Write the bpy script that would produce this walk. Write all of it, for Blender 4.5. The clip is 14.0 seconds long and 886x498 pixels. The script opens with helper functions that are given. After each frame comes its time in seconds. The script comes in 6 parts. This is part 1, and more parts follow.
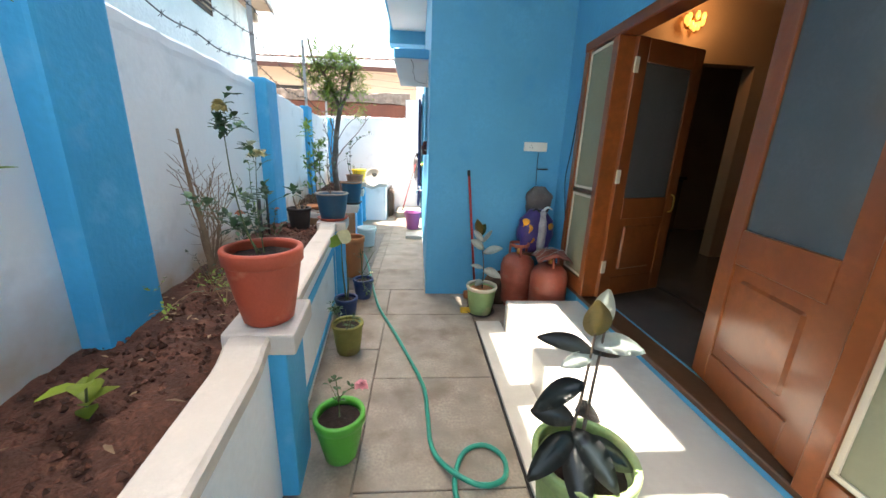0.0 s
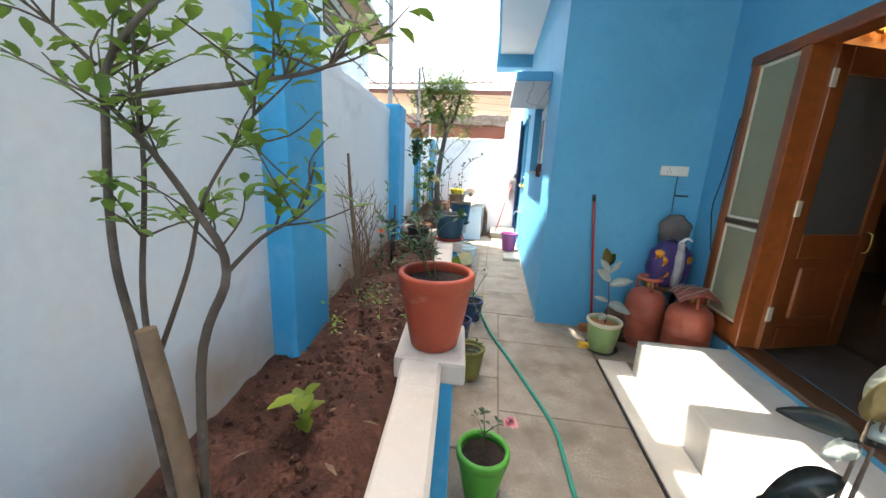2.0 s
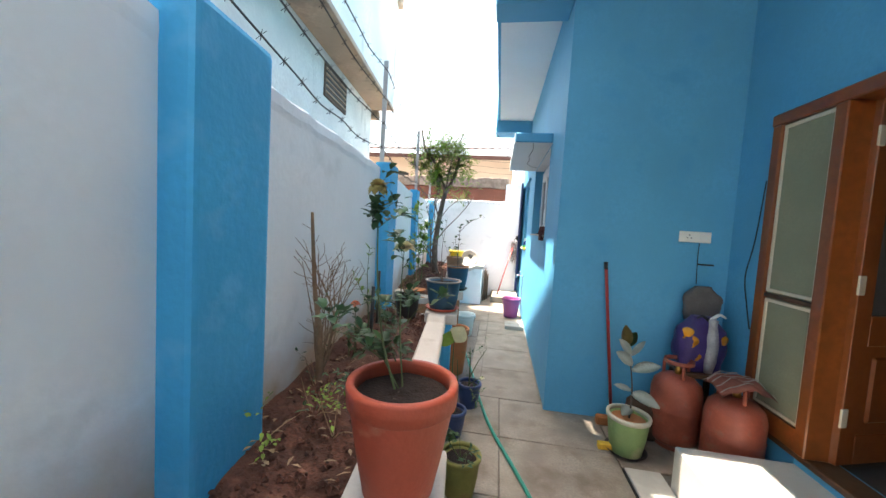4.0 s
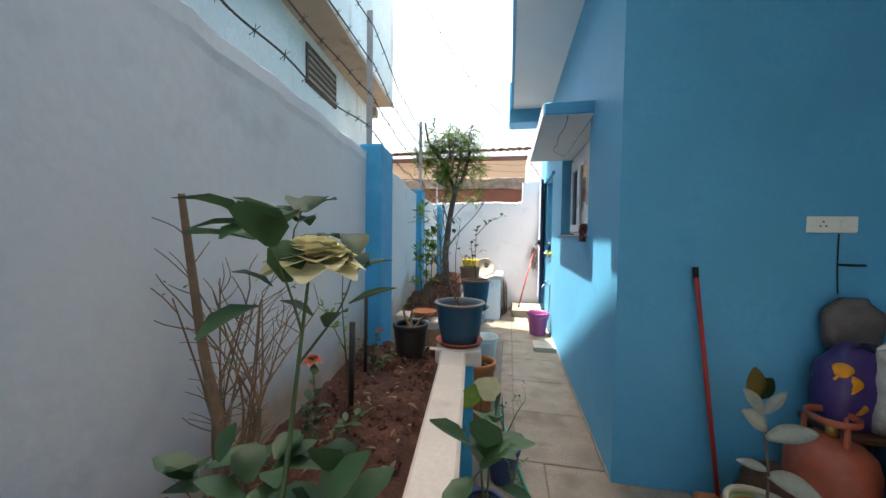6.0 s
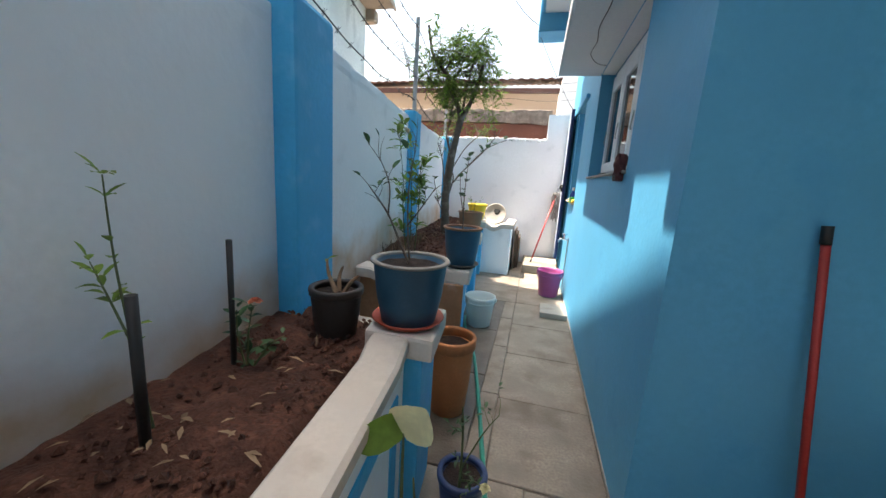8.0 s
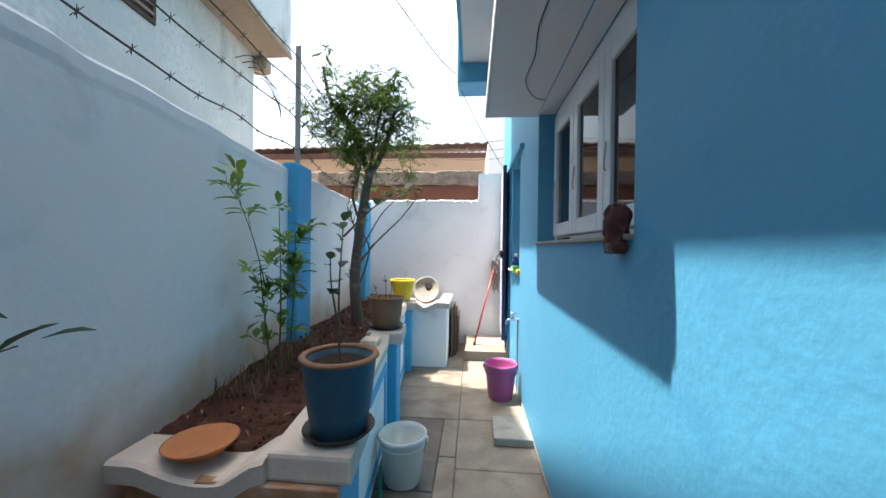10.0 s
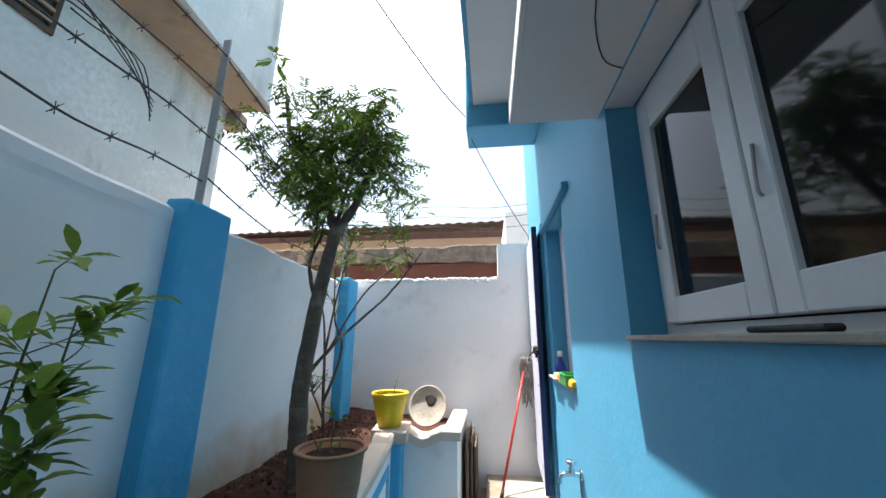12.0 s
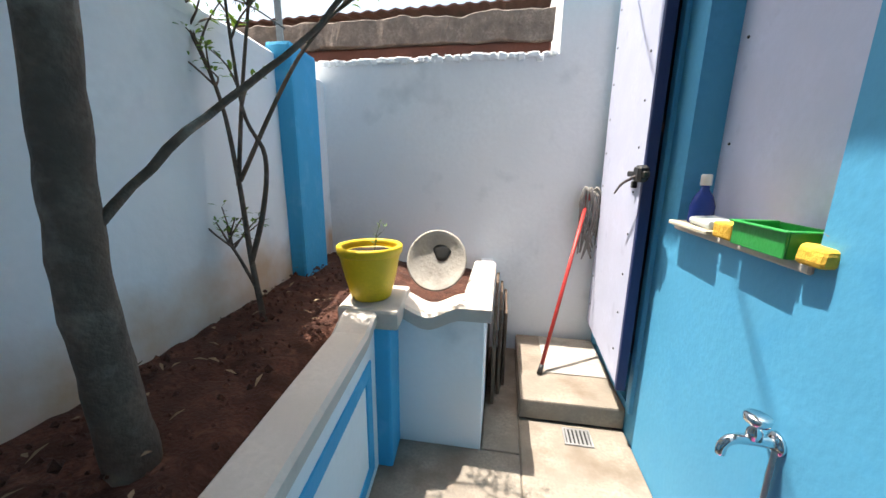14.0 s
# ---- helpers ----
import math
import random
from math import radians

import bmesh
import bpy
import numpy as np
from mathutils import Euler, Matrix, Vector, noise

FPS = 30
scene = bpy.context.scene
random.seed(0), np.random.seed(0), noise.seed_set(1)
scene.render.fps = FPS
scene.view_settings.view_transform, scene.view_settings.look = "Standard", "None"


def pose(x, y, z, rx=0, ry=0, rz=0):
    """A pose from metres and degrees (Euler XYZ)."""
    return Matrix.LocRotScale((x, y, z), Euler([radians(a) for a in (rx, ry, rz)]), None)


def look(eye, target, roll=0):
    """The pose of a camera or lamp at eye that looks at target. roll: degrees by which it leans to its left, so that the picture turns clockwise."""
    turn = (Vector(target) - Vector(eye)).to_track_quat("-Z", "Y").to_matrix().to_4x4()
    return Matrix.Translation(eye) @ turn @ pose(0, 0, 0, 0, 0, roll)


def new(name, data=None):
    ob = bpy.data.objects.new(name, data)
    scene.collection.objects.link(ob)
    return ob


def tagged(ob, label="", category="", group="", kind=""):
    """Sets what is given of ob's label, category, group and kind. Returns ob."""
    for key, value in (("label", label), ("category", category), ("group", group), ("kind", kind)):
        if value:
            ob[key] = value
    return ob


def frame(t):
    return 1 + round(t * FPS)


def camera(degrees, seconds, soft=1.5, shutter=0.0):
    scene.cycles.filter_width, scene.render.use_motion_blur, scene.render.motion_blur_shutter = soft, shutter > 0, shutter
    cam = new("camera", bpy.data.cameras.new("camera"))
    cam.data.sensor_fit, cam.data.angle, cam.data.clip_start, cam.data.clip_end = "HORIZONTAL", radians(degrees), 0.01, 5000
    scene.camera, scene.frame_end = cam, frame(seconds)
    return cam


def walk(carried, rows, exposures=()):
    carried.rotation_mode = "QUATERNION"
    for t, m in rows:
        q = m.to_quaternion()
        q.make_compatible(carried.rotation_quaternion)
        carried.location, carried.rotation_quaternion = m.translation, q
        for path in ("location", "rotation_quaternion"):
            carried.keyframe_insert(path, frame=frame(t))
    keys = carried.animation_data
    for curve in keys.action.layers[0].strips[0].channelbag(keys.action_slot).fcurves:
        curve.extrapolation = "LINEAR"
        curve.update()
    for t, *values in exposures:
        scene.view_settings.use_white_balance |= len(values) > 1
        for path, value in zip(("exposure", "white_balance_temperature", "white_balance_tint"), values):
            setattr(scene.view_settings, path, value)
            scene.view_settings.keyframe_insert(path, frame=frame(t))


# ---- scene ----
cam = camera(102.8, 14.0)
PATH = [
    (0, (1.684, 0.537, 1.446), (1.834, 2.457, 0.907), 2.1),
    (0.5, (1.622, 0.56, 1.441), (1.535, 2.485, 0.903), 1.1),
    (1, (1.57, 0.509, 1.451), (1.405, 2.435, 0.938), 0.6),
    (1.5, (1.432, 0.54, 1.471), (1.241, 2.489, 1.063), 0.8),
    (2, (1.301, 0.603, 1.458), (1.031, 2.532, 1.001), 2.7),
    (2.5, (1.28, 0.613, 1.504), (1.064, 2.586, 1.263), 3.5),
    (2.7, (1.274, 0.612, 1.522), (1.065, 2.598, 1.413), 3.5),
    (4.8, (1.349, 1.373, 1.438), (0.896, 3.316, 1.302), 2.1),
    (5, (1.329, 1.455, 1.433), (0.829, 3.388, 1.319), 1.6),
    (5.5, (1.254, 1.654, 1.425), (0.652, 3.559, 1.335), 1.0),
    (6, (1.178, 1.811, 1.423), (0.809, 3.776, 1.345), 0.8),
    (6.5, (1.204, 1.953, 1.421), (0.868, 3.922, 1.336), 0.4),
    (7, (1.318, 2.13, 1.434), (0.704, 4.031, 1.336), 1.9),
    (7.2, (1.351, 2.195, 1.414), (0.749, 4.096, 1.261), 1.9),
    (9.3, (1.276, 3.511, 1.298), (1.174, 5.44, 0.781), 4.1),
    (9.5, (1.285, 3.59, 1.331), (1.225, 5.551, 0.943), 3.3),
    (10, (1.334, 3.751, 1.399), (1.165, 5.744, 1.388), 0.7),
    (10.5, (1.368, 3.949, 1.43), (1.118, 5.905, 1.763), 1.3),
    (11, (1.327, 4.242, 1.476), (1.147, 6.089, 2.222), -1.6),
    (11.5, (1.332, 4.595, 1.479), (1.05, 6.413, 2.264), -2.4),
    (12, (1.301, 4.957, 1.432), (1.049, 6.881, 1.916), 0.4),
    (12.5, (1.232, 5.354, 1.418), (0.98, 7.317, 1.706), 0.6),
    (13, (1.231, 5.725, 1.456), (0.789, 7.673, 1.368), 1.5),
    (13.5, (1.16, 6.116, 1.375), (0.81, 8.049, 0.995), 2.0),
    (14, (1.096, 6.361, 1.348), (0.773, 8.284, 0.904), 0.6),
]
walk(cam, [(t, look(eye, target, roll)) for t, eye, target, roll in PATH],
     [(0, 2.75, 6900, 10), (2.5, 2.7, 6900, 10), (5, 2.2, 7000, 10), (7, 1.8, 7000, 10), (9.5, 1.9, 6700, 10), (10.5, 1.3, 6700, 10), (11, 1.25, 6700, 10), (12.5, 1.38, 6600, 10), (13.3, 1.2, 6600, 10), (14, 1.18, 6600, 10)])

# ---- light ----
SUN_WAY = Vector((1, -0.27, -3.4)).normalized()
world = bpy.data.worlds.new("world")
scene.world = world
world.use_nodes = True
sky = world.node_tree.nodes.new("ShaderNodeTexSky")
sky.sky_type, sky.sun_disc = "NISHITA", False
sky.sun_elevation = math.asin(-SUN_WAY.z)
sky.sun_rotation = math.atan2(-SUN_WAY.x, -SUN_WAY.y)
sky.dust_density, sky.air_density = 6.0, 1.6
back = world.node_tree.nodes["Background"]
world.node_tree.links.new(sky.outputs[0], back.inputs[0])
back.inputs[1].default_value = 0.14
sun_data = bpy.data.lights.new("sun", "SUN")
sun_data.energy, sun_data.angle, sun_data.color = 5.0, radians(0.55), (1, 0.95, 0.87)
sun_lamp = new("sun", sun_data)
sun_lamp.matrix_world = look((0, 0, 20), Vector((0, 0, 20)) + SUN_WAY)


# ---- materials ----
def mat(name, col, rough=0.7, metal=0.0, vary=0.12, scale=6.0, grain=60.0, bump=0.15, stain=None, stain_at=0.55, stain_scale=2.0,
        coat=0.0, per_piece=0.0, per_island=0.0, glow=None, spec=0.4, sub=0.0, relief=None, splash=None):
    """A surface with broad and fine variation, stains, relief and an optional change from piece to piece."""
    m = bpy.data.materials.new(name)
    m.use_nodes = True
    nt = m.node_tree
    p = nt.nodes["Principled BSDF"]
    p.inputs["Roughness"].default_value, p.inputs["Metallic"].default_value = rough, metal
    p.inputs["Specular IOR Level"].default_value = spec
    if coat:
        p.inputs["Coat Weight"].default_value, p.inputs["Coat Roughness"].default_value = coat, 0.08
    if glow:
        p.inputs["Emission Color"].default_value, p.inputs["Emission Strength"].default_value = (*col, 1), glow
    co = nt.nodes.new("ShaderNodeTexCoord")

    def noise_at(sc, detail=4.0):
        n = nt.nodes.new("ShaderNodeTexNoise")
        n.inputs["Detail"].default_value = detail
        if isinstance(sc, tuple):
            k = nt.nodes.new("ShaderNodeMapping")
            k.inputs["Scale"].default_value = sc
            nt.links.new(co.outputs["Object"], k.inputs["Vector"])
            nt.links.new(k.outputs["Vector"], n.inputs["Vector"])
            n.inputs["Scale"].default_value = 1.0
            return n.outputs["Fac"]
        n.inputs["Scale"].default_value = sc
        nt.links.new(co.outputs["Object"], n.inputs["Vector"])
        return n.outputs["Fac"]

    def ramp(src, lo, hi):
        r = nt.nodes.new("ShaderNodeMapRange")
        r.inputs["From Min"].default_value, r.inputs["From Max"].default_value = lo, hi
        nt.links.new(src, r.inputs["Value"])
        return r.outputs["Result"]

    def mix(fac, a, b):
        x = nt.nodes.new("ShaderNodeMix")
        x.data_type = "RGBA"
        for s, v in ((x.inputs["Factor"], fac), (x.inputs[6], a), (x.inputs[7], b)):
            if isinstance(v, tuple):
                s.default_value = v
            elif isinstance(v, float):
                s.default_value = v
            else:
                nt.links.new(v, s)
        return x.outputs[2]

    lo = tuple(c * (1 - vary) for c in col) + (1.0,)
    hi = tuple(min(1, c * (1 + vary)) for c in col) + (1.0,)
    out = mix(ramp(noise_at(scale), 0.35, 0.65), lo, hi)
    fine = noise_at(grain, 3.0)
    out = mix(ramp(fine, 0.3, 0.75), out, tuple(c * (1 - vary * 0.8) for c in col) + (1.0,))
    if stain:
        out = mix(ramp(noise_at(stain_scale, 8.0), stain_at, stain_at + 0.18), out, (*stain, 1.0))
    if splash:
        # mud thrown up by rain: an uneven tan tide mark at a known height
        tan, level, ragged = splash
        xyz = nt.nodes.new("ShaderNodeSeparateXYZ")
        nt.links.new(co.outputs["Object"], xyz.inputs[0])
        up = nt.nodes.new("ShaderNodeMath")
        up.operation = "MULTIPLY_ADD"
        up.inputs[1].default_value = -2 * ragged
        nt.links.new(noise_at(2.3, 6.0), up.inputs[0])
        nt.links.new(xyz.outputs["Z"], up.inputs[2])
        tide = ramp(up.outputs[0], level - ragged + 0.02, level - ragged - 0.16)
        thin = nt.nodes.new("ShaderNodeMath")
        thin.operation = "MULTIPLY"
        nt.links.new(tide, thin.inputs[0])
        nt.links.new(ramp(noise_at(4.0, 5.0), 0.15, 0.6), thin.inputs[1])
        out = mix(thin.outputs[0], out, (*tan, 1.0))
    if per_piece or per_island:
        src = nt.nodes.new("ShaderNodeObjectInfo").outputs["Random"] if per_piece else nt.nodes.new("ShaderNodeNewGeometry").outputs["Random Per Island"]
        h = nt.nodes.new("ShaderNodeHueSaturation")
        k = per_piece or per_island
        nt.links.new(ramp(src, 0, 1), h.inputs["Value"])
        h.inputs["Value"].links[0].from_node.inputs["To Min"].default_value = 1 - k
        h.inputs["Value"].links[0].from_node.inputs["To Max"].default_value = 1 + k
        nt.links.new(out, h.inputs["Color"])
        out = h.outputs["Color"]
    nt.links.new(out, p.inputs["Base Color"])
    if sub:
        p.inputs["Transmission Weight"].default_value = 0.0
        t = nt.nodes.new("ShaderNodeBsdfTranslucent")
        nt.links.new(out, t.inputs["Color"])
        s = nt.nodes.new("ShaderNodeMixShader")
        s.inputs[0].default_value = sub
        nt.links.new(p.outputs[0], s.inputs[1])
        nt.links.new(t.outputs[0], s.inputs[2])
        nt.links.new(s.outputs[0], nt.nodes["Material Output"].inputs["Surface"])
    if bump:
        b = nt.nodes.new("ShaderNodeBump")
        b.inputs["Strength"].default_value, b.inputs["Distance"].default_value = bump, 0.01
        height = fine
        if relief:
            add = nt.nodes.new("ShaderNodeMath")
            add.operation = "MULTIPLY_ADD"
            add.inputs[1].default_value = relief[1] * 8
            nt.links.new(noise_at(relief[0], 5.0), add.inputs[0])
            nt.links.new(fine, add.inputs[2])
            height = add.outputs[0]
        nt.links.new(height, b.inputs["Height"])
        nt.links.new(b.outputs[0], p.inputs["Normal"])
    return m


BLUE = mat("house_blue_paint", (0.088, 0.362, 0.58), 0.6, vary=0.07, scale=2.5, grain=45, bump=0.12, stain=(0.07, 0.325, 0.55), stain_scale=5, relief=(9.0, 0.05))
PILLAR = mat("pillar_blue_paint", (0.05, 0.39, 0.68), 0.6, vary=0.08, scale=3, grain=40, bump=0.25, stain=(0.10, 0.43, 0.70), stain_scale=9)
WHITE = mat("white_wall_paint", (0.83, 0.85, 0.86), 0.75, vary=0.04, scale=2, grain=35, bump=0.12, stain=(0.62, 0.65, 0.66), stain_at=0.6, stain_scale=3, relief=(6.0, 0.2))
GARDENW = mat("mud_splashed_white_paint", (0.83, 0.85, 0.86), 0.75, vary=0.04, scale=2, grain=35, bump=0.12, stain=(0.62, 0.65, 0.66), stain_at=0.6, stain_scale=3, relief=(6.0, 0.2), splash=((0.60, 0.43, 0.29), 0.95, 0.25))
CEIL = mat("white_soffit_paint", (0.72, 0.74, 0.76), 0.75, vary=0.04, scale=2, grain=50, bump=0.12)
COPE = mat("cream_coping", (0.58, 0.52, 0.46), 0.7, vary=0.08, scale=5, grain=70, bump=0.2, stain=(0.42, 0.36, 0.30), stain_at=0.62, stain_scale=7)
MUDDY = mat("mud_stained_plaster", (0.36, 0.20, 0.11), 0.6, vary=0.25, scale=4, grain=40, bump=0.3, stain=(0.52, 0.46, 0.40), stain_at=0.55, stain_scale=3)
GREYPL = mat("grey_cement_plaster", (0.38, 0.35, 0.31), 0.85, vary=0.15, scale=4, grain=50, bump=0.4, stain=(0.2, 0.18, 0.16), stain_scale=4)
SOIL = mat("red_soil", (0.075, 0.028, 0.017), 0.95, vary=0.45, scale=9, grain=90, bump=0.9, stain=(0.13, 0.055, 0.035), stain_at=0.56, stain_scale=16)
POTSOIL = mat("dark_potting_soil", (0.03, 0.017, 0.013), 0.95, vary=0.5, scale=25, grain=160, bump=0.9, stain=(0.14, 0.10, 0.08), stain_at=0.66, stain_scale=60)
CLOD = mat("soil_clods", (0.085, 0.034, 0.022), 0.95, vary=0.35, scale=14, grain=120, bump=0.8, per_island=0.4)
SLAB = mat("worn_stone_slab", (0.27, 0.228, 0.183), 0.55, vary=0.26, scale=5, grain=70, bump=0.25, stain=(0.165, 0.125, 0.092), stain_at=0.50, stain_scale=4.0, per_piece=0.09, relief=(7.0, 0.2))
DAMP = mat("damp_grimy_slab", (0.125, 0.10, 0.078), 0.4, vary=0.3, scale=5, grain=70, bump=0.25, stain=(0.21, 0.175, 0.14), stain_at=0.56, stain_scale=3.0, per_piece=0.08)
JOINT = mat("dark_joint_mortar", (0.19, 0.16, 0.13), 0.95, vary=0.2, scale=6, grain=60, bump=0.3)
MARBLE = mat("pale_step_marble", (0.50, 0.475, 0.43), 0.35, vary=0.07, scale=3, grain=25, bump=0.05, stain=(0.42, 0.39, 0.35), stain_scale=5)
TEAK = mat("varnished_teak", (0.235, 0.063, 0.016), 0.28, vary=0.22, scale=3, grain=22, bump=0.1, stain=(0.18, 0.05, 0.013), stain_scale=6, coat=0.22)
DARKWOOD = mat("dark_brown_wood", (0.10, 0.045, 0.022), 0.4, vary=0.25, scale=4, grain=25, bump=0.1)
PANEL = mat("sage_side_panel", (0.25, 0.245, 0.16), 0.75, vary=0.08, scale=5, grain=60, bump=0.1)
CREAMTRIM = mat("cream_trim", (0.62, 0.55, 0.42), 0.55, vary=0.06)
PEACH = mat("peach_room_paint", (0.50, 0.30, 0.17), 0.7, vary=0.05, scale=2)
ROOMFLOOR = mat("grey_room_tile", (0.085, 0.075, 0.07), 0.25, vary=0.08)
DARK = mat("dark_furniture_and_unlit_room", (0.025, 0.02, 0.02), 0.4, vary=0.2)
GLASS = mat("dark_window_glass", (0.008, 0.009, 0.012), 0.05, vary=0.02, bump=0.0, spec=0.35)
FROST = mat("grey_door_glass", (0.085, 0.085, 0.083), 0.12, vary=0.08, bump=0.02, spec=0.6)
WFRAME = mat("white_window_paint", (0.74, 0.75, 0.78), 0.4, vary=0.04, scale=8, grain=60, bump=0.06, stain=(0.55, 0.55, 0.58), stain_at=0.66, stain_scale=8)
LAV = mat("pale_lavender_sheet", (0.56, 0.58, 0.72), 0.45, vary=0.06, scale=5, grain=40, bump=0.1, stain=(0.40, 0.42, 0.55), stain_at=0.64, stain_scale=9)
NAVY = mat("navy_door_edge", (0.02, 0.035, 0.12), 0.5, vary=0.1)
TERRA = mat("terracotta_red_pot", (0.42, 0.075, 0.038), 0.55, vary=0.1, scale=8, grain=70, bump=0.15, stain=(0.58, 0.24, 0.15), stain_at=0.62, stain_scale=9)
CLAYOR = mat("orange_clay_pot", (0.45, 0.17, 0.065), 0.65, vary=0.14, scale=8, grain=70, bump=0.2, stain=(0.30, 0.13, 0.06), stain_scale=8)
BROWNP = mat("dull_brown_pot", (0.25, 0.135, 0.08), 0.7, vary=0.15, scale=8, grain=70, bump=0.2, stain=(0.17, 0.09, 0.05), stain_scale=8)
GREENP = mat("bright_green_pot", (0.09, 0.37, 0.045), 0.45, vary=0.1, scale=9, grain=80, bump=0.1)
OLIVEP = mat("mossy_olive_pot", (0.20, 0.19, 0.05), 0.7, vary=0.25, scale=9, grain=70, bump=0.2, stain=(0.17, 0.10, 0.04), stain_scale=8)
SAGEP = mat("pale_green_pot", (0.27, 0.38, 0.15), 0.6, vary=0.15, scale=7, grain=60, bump=0.2, stain=(0.50, 0.47, 0.26), stain_at=0.55, stain_scale=6)
BLUEP = mat("dull_blue_pot", (0.018, 0.075, 0.13), 0.5, vary=0.15, scale=8, grain=70, bump=0.15, stain=(0.035, 0.09, 0.12), stain_scale=6)
INDIGOP = mat("indigo_plastic_pot", (0.025, 0.05, 0.14), 0.4, vary=0.15)
BLACKP = mat("black_plastic_pot", (0.03, 0.024, 0.022), 0.5, vary=0.2)
YELLOWP = mat("yellow_pot", (0.72, 0.50, 0.02), 0.5, vary=0.1, scale=9, grain=80, bump=0.1, stain=(0.50, 0.27, 0.03), stain_at=0.62, stain_scale=7)
RIMW = mat("worn_pale_rim", (0.30, 0.28, 0.25), 0.7, vary=0.2, stain=(0.26, 0.2, 0.15), stain_scale=9)
PINK = mat("magenta_plastic", (0.42, 0.10, 0.27), 0.35, vary=0.08)
MILKY = mat("milky_plastic", (0.70, 0.74, 0.72), 0.35, vary=0.05)
HOSE = mat("green_hose_rubber", (0.015, 0.24, 0.17), 0.35, vary=0.12)
CYL = mat("red_cylinder_paint", (0.36, 0.085, 0.05), 0.42, vary=0.2, scale=12, grain=60, bump=0.1, stain=(0.26, 0.13, 0.09), stain_at=0.58, stain_scale=12)
METAL = mat("galvanised_steel", (0.42, 0.42, 0.42), 0.45, metal=0.7, vary=0.15)
CHROME = mat("chrome", (0.75, 0.76, 0.78), 0.12, metal=1.0, vary=0.05, bump=0)
RUST = mat("rusty_wire", (0.09, 0.075, 0.07), 0.7, metal=0.3, vary=0.3)
REDST = mat("red_handle", (0.42, 0.035, 0.03), 0.4, vary=0.1)
GREYCL = mat("grey_mop_yarn", (0.30, 0.28, 0.26), 0.95, vary=0.3, scale=20)
BARK = mat("grey_brown_bark", (0.13, 0.095, 0.072), 0.85, vary=0.3, scale=14, grain=70, bump=0.6, stain=(0.26, 0.21, 0.17), stain_scale=9)
STICK = mat("dry_tan_stick", (0.26, 0.165, 0.10), 0.85, vary=0.25, scale=14, grain=70, bump=0.4)
TWIG = mat("thin_green_stem", (0.10, 0.13, 0.05), 0.7, vary=0.25)
LEAF = mat("fresh_green_leaf", (0.20, 0.32, 0.05), 0.5, vary=0.25, scale=12, grain=50, bump=0.1, per_island=0.35, sub=0.35)
LEAFD = mat("dark_green_leaf", (0.045, 0.10, 0.04), 0.45, vary=0.25, scale=12, grain=50, bump=0.1, per_island=0.35, sub=0.25)
LEAFY = mat("yellow_green_leaf", (0.22, 0.30, 0.03), 0.5, vary=0.25, scale=12, grain=50, bump=0.1, per_island=0.35, sub=0.4)
RUBBER = mat("glossy_rubber_leaf", (0.022, 0.032, 0.032), 0.28, vary=0.25, scale=8, grain=40, bump=0.05, spec=0.7)
RUBBERU = mat("olive_rubber_leaf", (0.20, 0.15, 0.035), 0.35, vary=0.2, scale=8, grain=40, bump=0.05)
# silvery leaf colour, raised to carry the sunlight that falls on these leaves
SUNSILVERL = mat("silvery_sunlit_leaf", (0.52, 0.57, 0.52), 0.35, vary=0.15, scale=8, bump=0.05)
PETALC = mat("cream_yellow_petal", (0.74, 0.68, 0.40), 0.6, vary=0.12, scale=20, per_island=0.15, sub=0.3)
PETALF = mat("faded_rose_petal", (0.50, 0.40, 0.15), 0.7, vary=0.3, scale=20, per_island=0.3, sub=0.25, stain=(0.17, 0.08, 0.03), stain_at=0.56, stain_scale=45)
PETALP = mat("pink_petal", (0.72, 0.30, 0.33), 0.6, vary=0.12, scale=20, per_island=0.12, sub=0.3)
PETALR = mat("coral_petal", (0.74, 0.26, 0.15), 0.6, vary=0.12, scale=20, per_island=0.12, sub=0.3)
LITTER = mat("dry_leaf_litter", (0.22, 0.15, 0.09), 0.8, vary=0.3, scale=20, per_island=0.4)
OLDWALL = mat("weathered_lime_wall", (0.72, 0.73, 0.685), 0.9, vary=0.14, scale=1.6, grain=30, bump=0.35, stain=(0.33, 0.35, 0.32), stain_at=0.57, stain_scale=(2.6, 2.6, 0.7))
OLDBAND = mat("weathered_brown_soffit", (0.45, 0.34, 0.25), 0.9, vary=0.15, scale=2, grain=30, bump=0.3, stain=(0.25, 0.2, 0.17), stain_scale=3)
FARWALL = mat("cream_far_wall", (0.70, 0.55, 0.42), 0.9, vary=0.06, scale=1)
ROOFM = mat("maroon_roof_sheet", (0.10, 0.045, 0.035), 0.7, vary=0.2)
BRICKR = mat("red_mud_wall", (0.17, 0.065, 0.045), 0.9, vary=0.15, scale=3, grain=30, bump=0.5)
RUBBLE = mat("grey_rubble_top", (0.24, 0.19, 0.16), 0.95, vary=0.35, scale=12, grain=50, bump=0.9)
PLASTICW = mat("ivory_switch_plastic", (0.78, 0.76, 0.70), 0.35, vary=0.02)
BLACK = mat("black_plastic", (0.02, 0.02, 0.02), 0.5, vary=0.1)
PURPLE = mat("printed_purple_bag", (0.06, 0.035, 0.16), 0.35, vary=0.2, scale=14)
ORANGE = mat("orange_print", (0.72, 0.30, 0.02), 0.4, vary=0.1)
GREYB = mat("grey_sack", (0.13, 0.11, 0.105), 0.8, vary=0.2, scale=14, bump=0.3)
